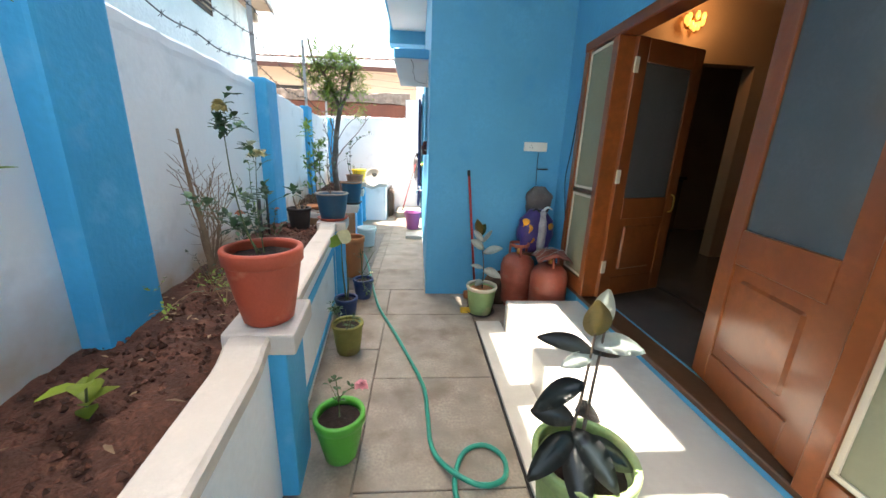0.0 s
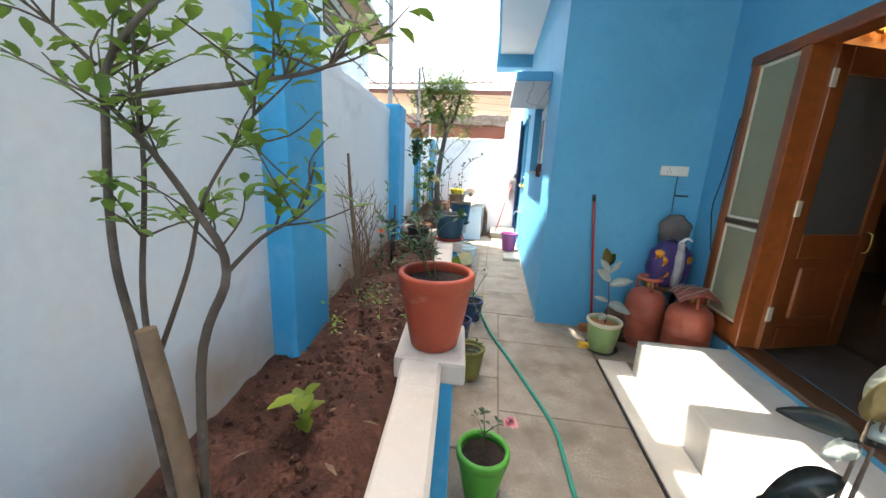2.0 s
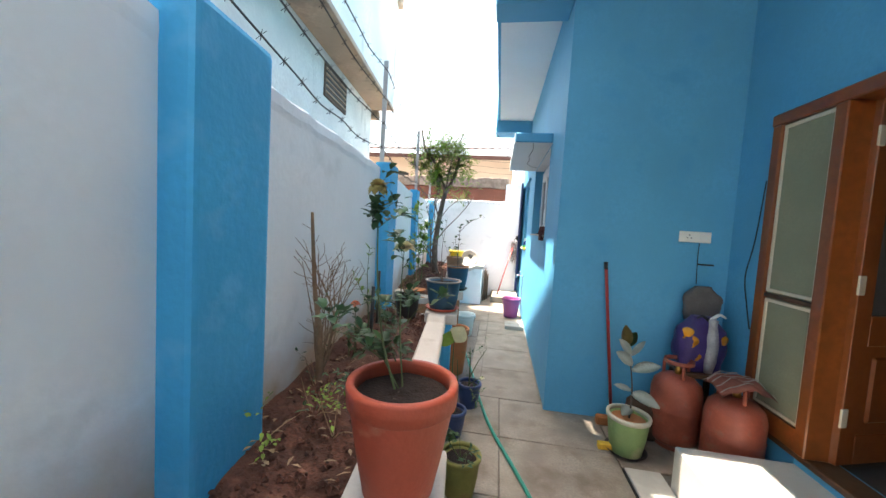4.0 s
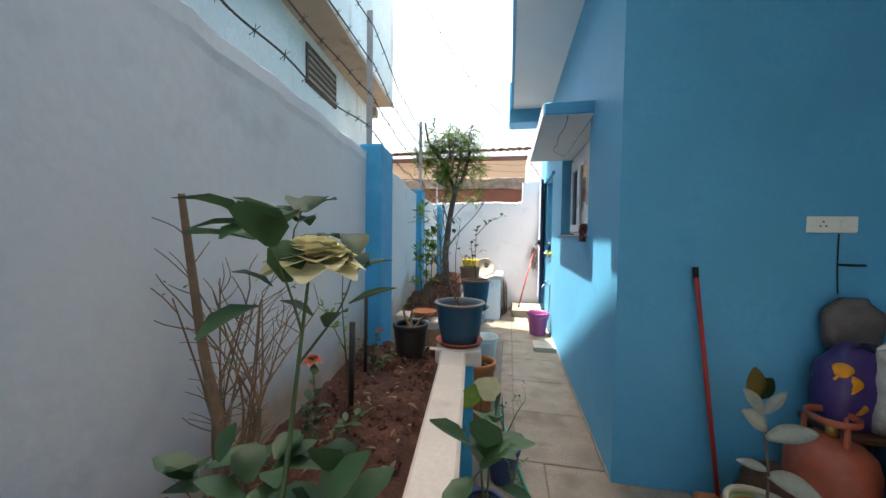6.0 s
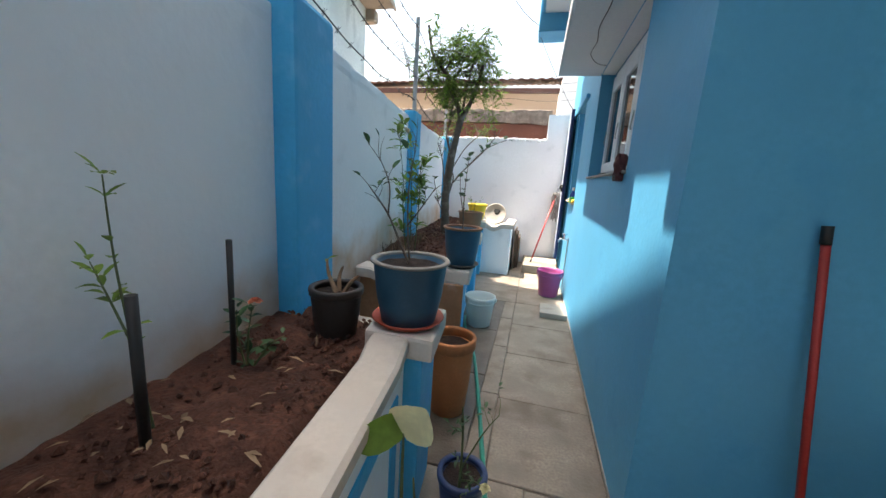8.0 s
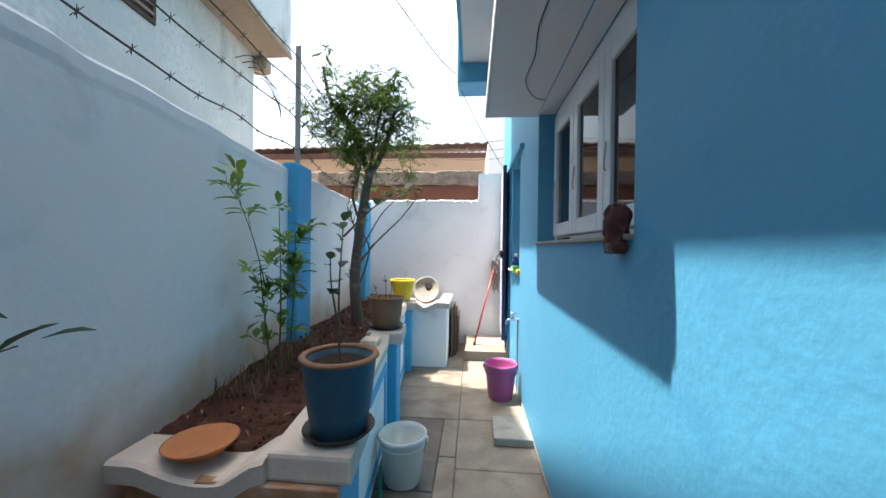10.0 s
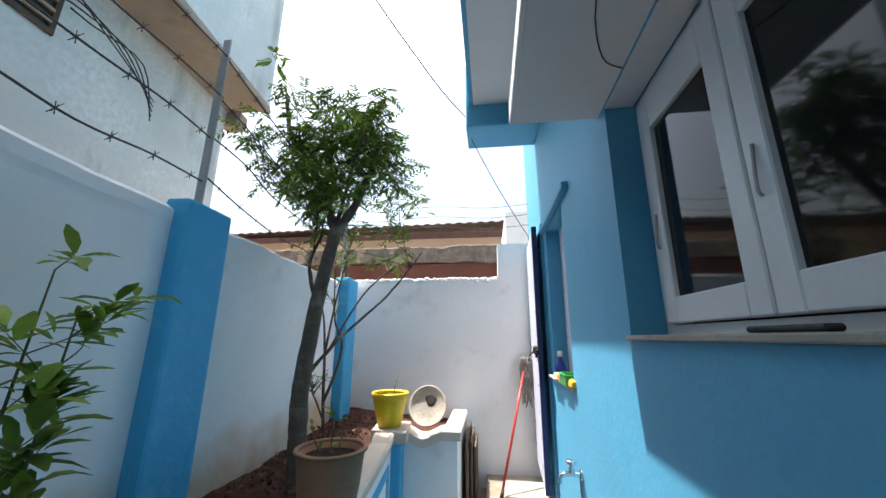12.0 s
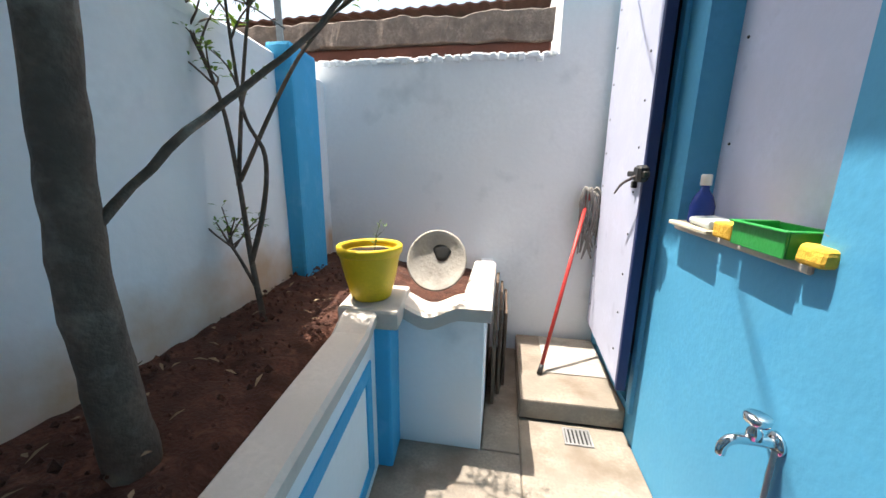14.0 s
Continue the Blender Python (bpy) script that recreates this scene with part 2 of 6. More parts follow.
PALEBAG = mat("pale_crumpled_plastic", (0.42, 0.40, 0.40), 0.4, vary=0.2, scale=12, bump=0.4, stain=(0.28, 0.26, 0.27), stain_scale=20)
CLOTHP = mat("striped_cloth_base", (0.42, 0.17, 0.13), 0.95, vary=0.15, scale=30, bump=0.4)
CLOTHW = mat("cloth_pale_stripe", (0.62, 0.52, 0.46), 0.95, vary=0.1, scale=30, bump=0.4)
MAROON = mat("maroon_cloth", (0.14, 0.045, 0.045), 0.9, vary=0.35, scale=14, bump=0.4)
GREENT = mat("green_tray_plastic", (0.03, 0.30, 0.06), 0.3, vary=0.08)
SPONGE = mat("yellow_sponge", (0.72, 0.42, 0.05), 0.9, vary=0.15, scale=30, bump=0.5)
SPRAY = mat("blue_bottle_plastic", (0.02, 0.05, 0.28), 0.2, vary=0.1)
PLANK = mat("weathered_dark_board", (0.13, 0.09, 0.065), 0.85, vary=0.3, scale=9, bump=0.4)
BROWNST = mat("rough_brown_sack", (0.09, 0.05, 0.03), 0.9, vary=0.3, scale=14, bump=0.5)
LAMPGOLD = mat("lamp_gold_glass", (1.0, 0.42, 0.08), 0.3, vary=0.3, glow=0.35)
GOLD = mat("brass", (0.60, 0.36, 0.10), 0.3, metal=1.0, vary=0.1)
PICT = mat("dark_picture", (0.05, 0.06, 0.07), 0.3, vary=0.4, scale=3)


# ---- mesh helpers ----
def bm_box(x0, x1, y0, y1, z0, z1, bevel=0.0, lean=None, seg=1):
    """A box between the given limits, with rounded edges; lean moves x with y."""
    bm = bmesh.new()
    bmesh.ops.create_cube(bm, size=1)
    for v in bm.verts:
        v.co = Vector(((x0 + x1) / 2 + v.co.x * (x1 - x0), (y0 + y1) / 2 + v.co.y * (y1 - y0), (z0 + z1) / 2 + v.co.z * (z1 - z0)))
    if bevel:
        bmesh.ops.bevel(bm, geom=bm.edges[:], offset=bevel, segments=seg, profile=0.6, affect="EDGES", clamp_overlap=True)
    if lean:
        for v in bm.verts:
            v.co.x += lean(v.co.y)
    return bm


def join(*bms):
    out = bms[0]
    for b in bms[1:]:
        me = bpy.data.meshes.new("tmp")
        b.to_mesh(me)
        out.from_mesh(me)
        bpy.data.meshes.remove(me)
        b.free()
    return out


def bm_lathe(profile, seg=28, centre=(0, 0, 0), wobble=0.0, cap=True):
    """A turned body from (radius, height) pairs, bottom first."""
    bm = bmesh.new()
    cx, cy, cz = centre
    rings = []
    for i, (r, z) in enumerate(profile):
        if r < 1e-5:
            rings.append([bm.verts.new((cx, cy, cz + z))])
        else:
            rings.append([bm.verts.new((cx + r * (1 + wobble * math.sin(3 * a + i)) * math.cos(a), cy + r * math.sin(a), cz + z)) for a in (2 * math.pi * k / seg for k in range(seg))])
    for a, b in zip(rings, rings[1:]):
        for k in range(seg):
            n = (k + 1) % seg
            if len(a) == 1 and len(b) == 1:
                continue
            if len(a) == 1:
                bm.faces.new((a[0], b[n], b[k]))
            elif len(b) == 1:
                bm.faces.new((a[k], a[n], b[0]))
            else:
                bm.faces.new((a[k], a[n], b[n], b[k]))
    if cap and len(rings[0]) > 1:
        bm.faces.new(list(reversed(rings[0])))
    for f in bm.faces:
        f.smooth = True
    bmesh.ops.recalc_face_normals(bm, faces=bm.faces[:])
    return bm


def smooth_line(pts, n=6):
    """A soft curve through the points."""
    p = [Vector(q) for q in pts]
    if len(p) < 3:
        return p
    out = []
    for i in range(len(p) - 1):
        a, b, c, d = p[max(i - 1, 0)], p[i], p[i + 1], p[min(i + 2, len(p) - 1)]
        for k in range(n):
            t = k / n
            out.append(0.5 * ((2 * b) + (c - a) * t + (2 * a - 5 * b + 4 * c - d) * t * t + (3 * b - a - 3 * c + d) * t ** 3))
    return out + [p[-1]]


def add_tube(bm, pts, r0, r1, seg=8, smooth=5):
    """A tapering round bar along a soft curve."""
    line = smooth_line(pts, smooth) if smooth else [Vector(q) for q in pts]
    prev, side = None, Vector((0.3, 1, 0.2))
    for i, q in enumerate(line):
        way = (line[min(i + 1, len(line) - 1)] - line[max(i - 1, 0)]).normalized()
        u = way.cross(side)
        if u.length < 1e-3:
            u = way.cross(Vector((1, 0, 0)))
        u.normalize()
        w = way.cross(u)
        r = r0 + (r1 - r0) * i / max(len(line) - 1, 1)
        ring = [bm.verts.new(q + (u * math.cos(a) + w * math.sin(a)) * r) for a in (2 * math.pi * k / seg for k in range(seg))]
        if prev:
            for k in range(seg):
                f = bm.faces.new((prev[k], prev[(k + 1) % seg], ring[(k + 1) % seg], ring[k]))
                f.smooth = True
        else:
            bm.faces.new(list(reversed(ring)))
        prev = ring
    bm.faces.new(prev)
    return line


def bm_tube(pts, r0, r1=None, seg=8, smooth=5):
    bm = bmesh.new()
    add_tube(bm, pts, r0, r0 if r1 is None else r1, seg, smooth)
    return bm


def add_leaf(bm, at, way, length, width, droop=0.25, up=None, n=4):
    """One leaf blade: pointed, folded along its midrib and bent down."""
    way = Vector(way).normalized()
    side = way.cross(up or Vector((0, 0, 1)))
    if side.length < 0.05:
        side = Vector((1, 0, 0))
    side.normalize()
    nor = side.cross(way).normalized()
    rows = []
    for i in range(n + 1):
        t = i / n
        c = Vector(at) + way * length * t - Vector((0, 0, 1)) * droop * length * t * t
        w = width * 0.5 * math.sin(math.pi * min(1, t * 0.92 + 0.05)) ** 0.8
        rows.append([bm.verts.new(c - side * w + nor * w * 0.3), bm.verts.new(c), bm.verts.new(c + side * w + nor * w * 0.3)])
    for a, b in zip(rows, rows[1:]):
        for k in (0, 1):
            f = bm.faces.new((a[k], a[k + 1], b[k + 1], b[k]))
            f.smooth = True


def part(name, bm, material, parent=None, label="", kind=""):
    me = bpy.data.meshes.new(name)
    bm.to_mesh(me)
    bm.free()
    me.materials.append(material)
    ob = new(name, me)
    if parent:
        ob.parent = parent
    return tagged(ob, label, kind=kind)


def thing(name, label, category, at=(0, 0, 0), group="", turn=0):
    ob = new(name)
    ob.empty_display_size = 0.05
    ob.matrix_basis = pose(*at, 0, 0, turn)
    return tagged(ob, label, category, group)


def setting(name, bm, material, label="", category=""):
    return tagged(part(name, bm, material), label, category, kind="structure")


def uneven(bm, size, scale, keep=lambda co: True):
    for v in bm.verts:
        if keep(v.co):
            v.co += noise.noise_vector(v.co * scale) * size
    return bm


# ---- the plan ----
def wall_x(y):
    """The face of the garden wall, which runs askew to the house."""
    return 0.685 - 0.1015 * y


def wall_face(y):
    """The plastered face itself, which bellies outward near the fourth pillar."""
    return wall_x(y) - 0.06 * math.exp(-((y - 6.2) / 0.9) ** 2)


HX, HY, DX = 1.785, 3.965, 3.05     # house side face, house front face, door wall face
END_Y = 8.92
COPE_Z, SOIL_Z = 0.77, 0.69


def cut_wall(x0, x1, y0, y1, z0, z1, holes, axis):
    """A wall with rectangular holes right through it, as one mesh; holes are (a0, a1, z0, z1) along the axis."""
    lo, hi = (y0, y1) if axis == "y" else (x0, x1)
    us = sorted({lo, hi, *[h[0] for h in holes], *[h[1] for h in holes]})
    zs = sorted({z0, z1, *[h[2] for h in holes], *[h[3] for h in holes]})
    us, zs = [u for u in us if lo <= u <= hi], [z for z in zs if z0 <= z <= z1]
    bm = bmesh.new()
    solid = {}
    for i in range(len(us) - 1):
        for j in range(len(zs) - 1):
            um, zm = (us[i] + us[i + 1]) / 2, (zs[j] + zs[j + 1]) / 2
            solid[i, j] = not any(h[0] < um < h[1] and h[2] < zm < h[3] for h in holes)
    cache = {}

    def vert(u, z, d):
        k = (u, z, d)
        if k not in cache:
            cache[k] = bm.verts.new(((x0, x1)[d], u, z) if axis == "y" else (u, (y0, y1)[d], z))
        return cache[k]

    for (i, j), s in solid.items():
        if not s:
            continue
        a, b, c, d = us[i], us[i + 1], zs[j], zs[j + 1]
        for k in (0, 1):
            bm.faces.new([vert(a, c, k), vert(b, c, k), vert(b, d, k), vert(a, d, k)])
        for (di, dj), (p, q) in (((-1, 0), ((a, c), (a, d))), ((1, 0), ((b, c), (b, d))), ((0, -1), ((a, c), (b, c))), ((0, 1), ((a, d), (b, d)))):
            if not solid.get((i + di, j + dj), False):
                bm.faces.new([vert(*p, 0), vert(*q, 0), vert(*q, 1), vert(*p, 1)])
    bmesh.ops.recalc_face_normals(bm, faces=bm.faces[:])
    return bm


# ---- ground, walls, roof ----
setting("ground", bm_box(-300, 300, -300, 300, -0.4, -0.06), JOINT, "dusty brown ground reaching far beyond the yard", "ground")
floor = setting("floor", bm_box(0.2, DX, -2.4, END_Y, -0.06, -0.012), JOINT, "worn grey stone slab floor with dark joints", "floor")


def garden_wall(y0, y1, z1):
    bm = bmesh.new()
    n = int((y1 - y0) / 0.09)
    rows = []
    for i in range(n + 1):
        y = y0 + (y1 - y0) * i / n
        top = z1 + 0.022 * noise.noise(Vector((y * 3, 0, 5))) + 0.012 * noise.noise(Vector((y * 14, 2, 1)))
        x = wall_face(y)
        ring = [(x, -0.05), (x, 0.7), (x, 1.3), (x + 0.001, top - 0.09), (x + 0.004, top - 0.06), (x + 0.003, top - 0.015), (x - 0.03, top + 0.01), (x - 0.2, top), (x - 0.22, -0.05)]
        rows.append([bm.verts.new((px + (0.006 * noise.noise(Vector((y * 2, z * 2, 0))) if 0.5 < z < 1.9 else 0), y, z)) for px, z in ring])
    for a, b in zip(rows, rows[1:]):
        for k in range(len(a) - 1):
            bm.faces.new((a[k], a[k + 1], b[k + 1], b[k]))
    bm.faces.new(rows[0])
    bm.faces.new(list(reversed(rows[-1])))
    bmesh.ops.recalc_face_normals(bm, faces=bm.faces[:])
    return bm


setting("wall_west", garden_wall(-2.6, END_Y + 0.1, 1.955), GARDENW, "white painted garden wall with a rough top edge", "wall")
for y, top in ((-0.42, 1.99), (1.73, 1.985), (3.905, 1.99), (6.2, 2.0), (8.25, 2.0)):
    pb = bm_box(-0.05, 0.075 if 6 < y < 7 else 0.10, y, y + (0.28 if 6 < y < 7 else 0.33), 0.0, top, 0.02, wall_face, 2)
    tagged(part("pillar", uneven(pb, 0.006, 6), PILLAR), "bright blue painted wall pillar with rounded edges", "pillar", "pillars of the garden wall", "structure")

# end wall with its lowered part
eb = cut_wall(-0.5, HX, END_Y, END_Y + 0.22, -0.05, 2.47, [(-0.6, 1.405, 2.07, 2.6)], "x")
setting("wall_north", eb, WHITE, "white painted end wall with a lowered broken top", "wall")
setting("trim", uneven(join(*[bm_box(-0.3 + 0.03 * i, -0.3 + 0.03 * i + 0.05, END_Y - 0.012 - 0.008 * noise.noise(Vector((i * 0.9, 7, 0))), END_Y + 0.1, 2.045 + 0.02 * noise.noise(Vector((i * 0.7, 0, 0))), 2.083 + 0.02 * noise.noise(Vector((i * 1.3, 3, 0))), 0.008) for i in range(56)]), 0.012, 25), WHITE, "crumbling white plaster lip on the end wall", "trim")

# house: side wall with window, covered window and door; front wall; door wall
WIN = (4.79, 6.29, 1.425, 2.345)
WIN2 = (7.245, 7.90, 1.145, 2.30)
DOOR2 = (8.05, 8.84, 0.15, 2.42)
setting("wall_house_side", cut_wall(HX, HX + 0.23, HY, END_Y + 0.22, -0.05, 4.6, [WIN, WIN2, DOOR2], "y"), BLUE, "sky blue painted house wall beside the passage", "wall")
setting("wall_house_front", bm_box(HX + 0.23, DX + 0.2, HY, HY + 0.23, -0.05, 4.6), BLUE, "sky blue painted house wall facing the porch", "wall")
ENTRY = (0.92, 3.62, 0.30, 2.30)
setting("wall_door", cut_wall(DX, DX + 0.2, -2.6, HY, -0.05, 4.6, [ENTRY], "y"), BLUE, "sky blue painted wall around the main entrance", "wall")
setting("wall_south", bm_box(0.4, DX + 0.2, -2.82, -2.6, -0.05, 1.95), WHITE, "plain white wall closing the yard", "wall")
setting("wall_house_back", bm_box(HX + 0.23, 7.2, END_Y, END_Y + 0.22, -0.05, 4.6), WHITE, "plain rear wall of the house", "wall")
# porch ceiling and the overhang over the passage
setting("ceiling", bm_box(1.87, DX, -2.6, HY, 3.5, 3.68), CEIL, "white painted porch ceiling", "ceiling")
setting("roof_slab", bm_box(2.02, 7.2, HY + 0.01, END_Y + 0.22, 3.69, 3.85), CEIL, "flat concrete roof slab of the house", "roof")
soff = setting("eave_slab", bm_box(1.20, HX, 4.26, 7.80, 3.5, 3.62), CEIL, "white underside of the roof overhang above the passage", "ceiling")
part("fascia", bm_box(1.165, 1.20, 4.26, 7.80, 3.5, 3.95), BLUE, soff, "blue fascia")
part("beam", bm_box(1.17, HX, 3.97, 4.26, 3.285, 4.6, 0.01), BLUE, soff, "blue end beam")
part("beam", bm_box(1.13, HX, 7.80, 8.20, 3.285, 3.95, 0.01), BLUE, soff, "blue end beam")
# unseen overhead grid, added so that its shadow bands fall on the steps
per = setting("porch_edge_beam", bm_box(1.09, 1.24, -2.6, 3.97, 3.45, 3.62), BLUE, "unseen concrete edge beam of an added porch shading grid", "beam")
# added slab out of view that keeps the sun off the gas cylinders
part("end_slab", bm_box(1.24, 1.87, 3.39, 3.962, 3.46, 3.6), BLUE, per, "unseen slab added to shade the gas cylinders")
# unseen bars, spaced to split the sun on the marble into patches
for y in (2.53, 1.73, 0.99, 0.21, -0.6, -1.4):
    part("cross_beam", bm_box(1.24, 1.87, y, y + 0.2, 3.46, 3.6), BLUE, per)
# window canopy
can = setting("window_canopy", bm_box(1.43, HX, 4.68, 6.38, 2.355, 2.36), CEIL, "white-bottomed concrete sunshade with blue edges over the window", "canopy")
part("slab", bm_box(1.42, HX, 4.67, 6.385, 2.362, 2.455, 0.008), BLUE, can, "blue painted slab")
part("edge_line", bm_box(1.41, 1.43, 4.69, 6.38, 2.352, 2.45, 0.004), CEIL, can, "white front edge")


def crack(pts, r=0.0022):
    return bm_tube(pts, r, r * 0.7, 5, 4)


part("crack", crack([(1.60, 4.70, 2.354), (1.62, 5.0, 2.354), (1.605, 5.3, 2.354), (1.63, 5.55, 2.354), (1.62, 5.8, 2.354), (1.70, 6.02, 2.354), (HX, 6.08, 2.354)], 0.0035), BLACK, can, "thin dark crack")

# ---- neighbour, distance ----
nb = thing("neighbour_building", "tall weathered lime-washed building with an overhanging storey", "building")


def edge_x(y):
    """The outer edge of the neighbour's upper storey, askew like the garden wall."""
    return -0.909 - 0.1015 * (y - 7.9)


part("wall", bm_box(-6.5, -0.45, -1.6, 7.86, -0.05, 3.73, 0, edge_x), OLDWALL, nb)
ub = bm_box(-6.5, 0, -1.6, 7.9, 3.74, 9.16, 0, edge_x)
bmesh.ops.bisect_plane(ub, geom=ub.verts[:] + ub.edges[:] + ub.faces[:], plane_co=(0, 4.7, 0), plane_no=(0, 1, 0))
for v in ub.verts:
    if v.co.z > 7 and v.co.y > 7:
        v.co.z -= 0.5
part("upper_storey", ub, OLDWALL, nb, "streaked grey-white upper storey")
part("soffit", bm_box(-0.45, 0.008, -1.6, 7.91, 3.69, 3.74, 0.006, edge_x), OLDBAND, nb, "brown stained underside of the overhang")
part("drip_edge", uneven(bm_box(-0.02, 0.014, -1.6, 7.92, 3.66, 3.70, 0.006, edge_x), 0.004, 5), OLDBAND, nb, "crumbling brown drip edge")
part("beam_end", bm_box(-0.52, -0.30, 7.86, 8.02, 3.53, 3.70, 0.02, edge_x), OLDBAND, nb, "rough projecting beam end")
part("parapet_stub", bm_box(-0.05, 0.09, 7.75, 7.98, 5.66, 5.9, 0.01, edge_x), OLDBAND, nb, "brown projecting stub")


def vent_bar(y0, y1, z0, z1, d0, d1):
    return bm_box(-0.45 + d0, -0.45 + d1, y0, y1, z0, z1, 0, edge_x)


vent = part("vent", join(vent_bar(5.50, 6.35, 3.12, 3.15, 0, 0.02), vent_bar(5.50, 6.35, 3.54, 3.57, 0, 0.02), vent_bar(5.50, 5.53, 3.15, 3.54, 0, 0.02), vent_bar(6.32, 6.35, 3.15, 3.54, 0, 0.02)), PLANK, nb, "dark louvred ventilator")
# black sheet on the uncut wall, standing for the shade behind the slats
part("recess", vent_bar(5.53, 6.32, 3.15, 3.54, 0.001, 0.006), BLACK, vent)
for i in range(5):
    part("slat", vent_bar(5.53, 6.32, 3.18 + i * 0.076, 3.198 + i * 0.076, 0.007, 0.03), OLDBAND, vent)

fh = thing("far_house", "cream house with a corrugated maroon sheet roof", "house")
part("wall", bm_box(-12, 2.6, 14.1, 22, -0.05, 4.1), FARWALL, fh)
rb = bmesh.new()
n = 220
rows = []
for y, z in ((13.45, 4.0), (18, 5.0)):
    rows.append([rb.verts.new((-12.5 + 15.2 * i / n, y, z + 0.016 * i * 15.2 / n + 0.02 * math.sin(i * 1.6))) for i in range(n + 1)])
    rows.append([rb.verts.new((v.co.x, v.co.y, v.co.z + 0.03)) for v in rows[-1]])
for a, b in ((0, 1), (1, 3), (0, 2)):
    for i in range(n):
        rb.faces.new((rows[a][i], rows[a][i + 1], rows[b][i + 1], rows[b][i]))
part("roof", rb, ROOFM, fh, "corrugated maroon roof sheet")
part("eave_board", bm_box(-12.5, 2.7, 13.48, 13.52, 3.86, 4.0), ROOFM, fh)
part("white_block", bm_box(1.62, 3.2, 11.0, 13.0, -0.05, 3.6), WHITE, fh, "pale side block")
part("window", bm_box(-3.2, -2.2, 14.06, 14.1, 2.4, 3.4), DARK, fh, "dark window")

mud = thing("mud_wall", "red mud wall with a grey rubble top beyond the yard", "wall")
part("wall", uneven(bm_box(-2.0, 1.46, 10.0, 10.35, -0.05, 2.5, 0.02), 0.02, 3), BRICKR, mud)
cap_bm = bm_box(-2.0, 1.47, 9.97, 10.37, 2.49, 2.73, 0.01)
bmesh.ops.subdivide_edges(cap_bm, edges=[e for e in cap_bm.edges if e.calc_length() > 1], cuts=70)
bmesh.ops.triangulate(cap_bm, faces=cap_bm.faces[:])
part("cap", uneven(cap_bm, 0.035, 7), RUBBLE, mud, "rubble topping")

# ---- planters ----
POSTS_A, POSTS_B = (-0.45, 1.73, 3.76), (4.76, 6.26, 7.66)


wall_line = wall_x


def dip(y, posts):
    """The coping sags between its posts and swells beside them."""
    best = min(min(abs(y - p), abs(y - p - 0.32)) if not p <= y <= p + 0.32 else 0.0 for p in posts)
    return 0.0 if best == 0 else -0.035 * min(1, best / 0.12) ** 2


def planter(name, y0, y1, posts, label, out=0.0):
    def wall_x(y, base=wall_line):
        return base(y) + out

    ob = setting(name, bm_box(0.545, 0.625, y0, y1, -0.05, COPE_Z - 0.09, 0, wall_x), WHITE, label, "planter")
    bm = bmesh.new()
    n = int((y1 - y0) / 0.05)
    prev = None
    for i in range(n + 1):
        y = y0 + (y1 - y0) * i / n
        top = COPE_Z + dip(y, posts)
        ring = [bm.verts.new((wall_x(y) + u, y, z)) for u, z in ((0.50, top - 0.085), (0.50, top - 0.012), (0.512, top), (0.634, top), (0.647, top - 0.012), (0.647, top - 0.05), (0.63, top - 0.085))]
        if prev:
            for k in range(len(ring)):
                bm.faces.new((prev[k], prev[(k + 1) % 7], ring[(k + 1) % 7], ring[k]))
        else:
            bm.faces.new(list(reversed(ring)))
        prev = ring
    bm.faces.new(prev)
    bmesh.ops.recalc_face_normals(bm, faces=bm.faces[:])
    part("coping", bm, COPE, ob, "cream cement coping")
    for p in posts:
        part("post", uneven(bm_box(0.53, 0.695, p + 0.02, p + 0.30, -0.04, COPE_Z - 0.085, 0.012, wall_x, 2), 0.003, 7), PILLAR, ob, "blue painted post")
        part("post_cap", bm_box(0.47, 0.735, p, p + 0.33, COPE_Z - 0.082, COPE_Z + 0.006, 0.014, wall_x, 2), COPE, ob, "cream post cap")
    for a, b in [q for q in zip(posts, posts[1:]) if q[0] > 0]:
        for k0, k1, z0, z1 in ((a + 0.36, b - 0.06, 0.52, 0.585), (a + 0.36, b - 0.06, 0.06, 0.125), (a + 0.36, a + 0.43, 0.125, 0.52), (b - 0.13, b - 0.06, 0.125, 0.52)):
            part("band", bm_box(0.620, 0.632, k0, k1, z0, z1, 0.003, wall_x), PILLAR, ob, "blue painted panel band")
    return ob


pa = planter("planter_south", -2.6, 4.09, POSTS_A, "white plastered raised planter with blue posts and cream coping")
part("end_face", bm_box(0.0, 0.55, 3.99, 4.09, -0.04, 0.68, 0.01, wall_x), GREYPL, pa, "bare cement end face")
pb_ = planter("planter_north", 4.79, 7.98, POSTS_B, "white and blue raised planter with a wavy coping", 0.05)
part("end_face", uneven(bm_box(0.02, 0.53, 4.79, 4.89, -0.04, 0.655, 0.01, wall_x), 0.005, 6), MUDDY, pb_, "mud-stained end face")
part("end_face", uneven(bm_box(0.30, 0.75, 4.742, 4.775, -0.03, 0.687, 0.004, wall_x), 0.003, 6), MUDDY, pb_, "mud-stained end face")
# wavy coping across the near end of that planter
wv = bmesh.new()
prev = None
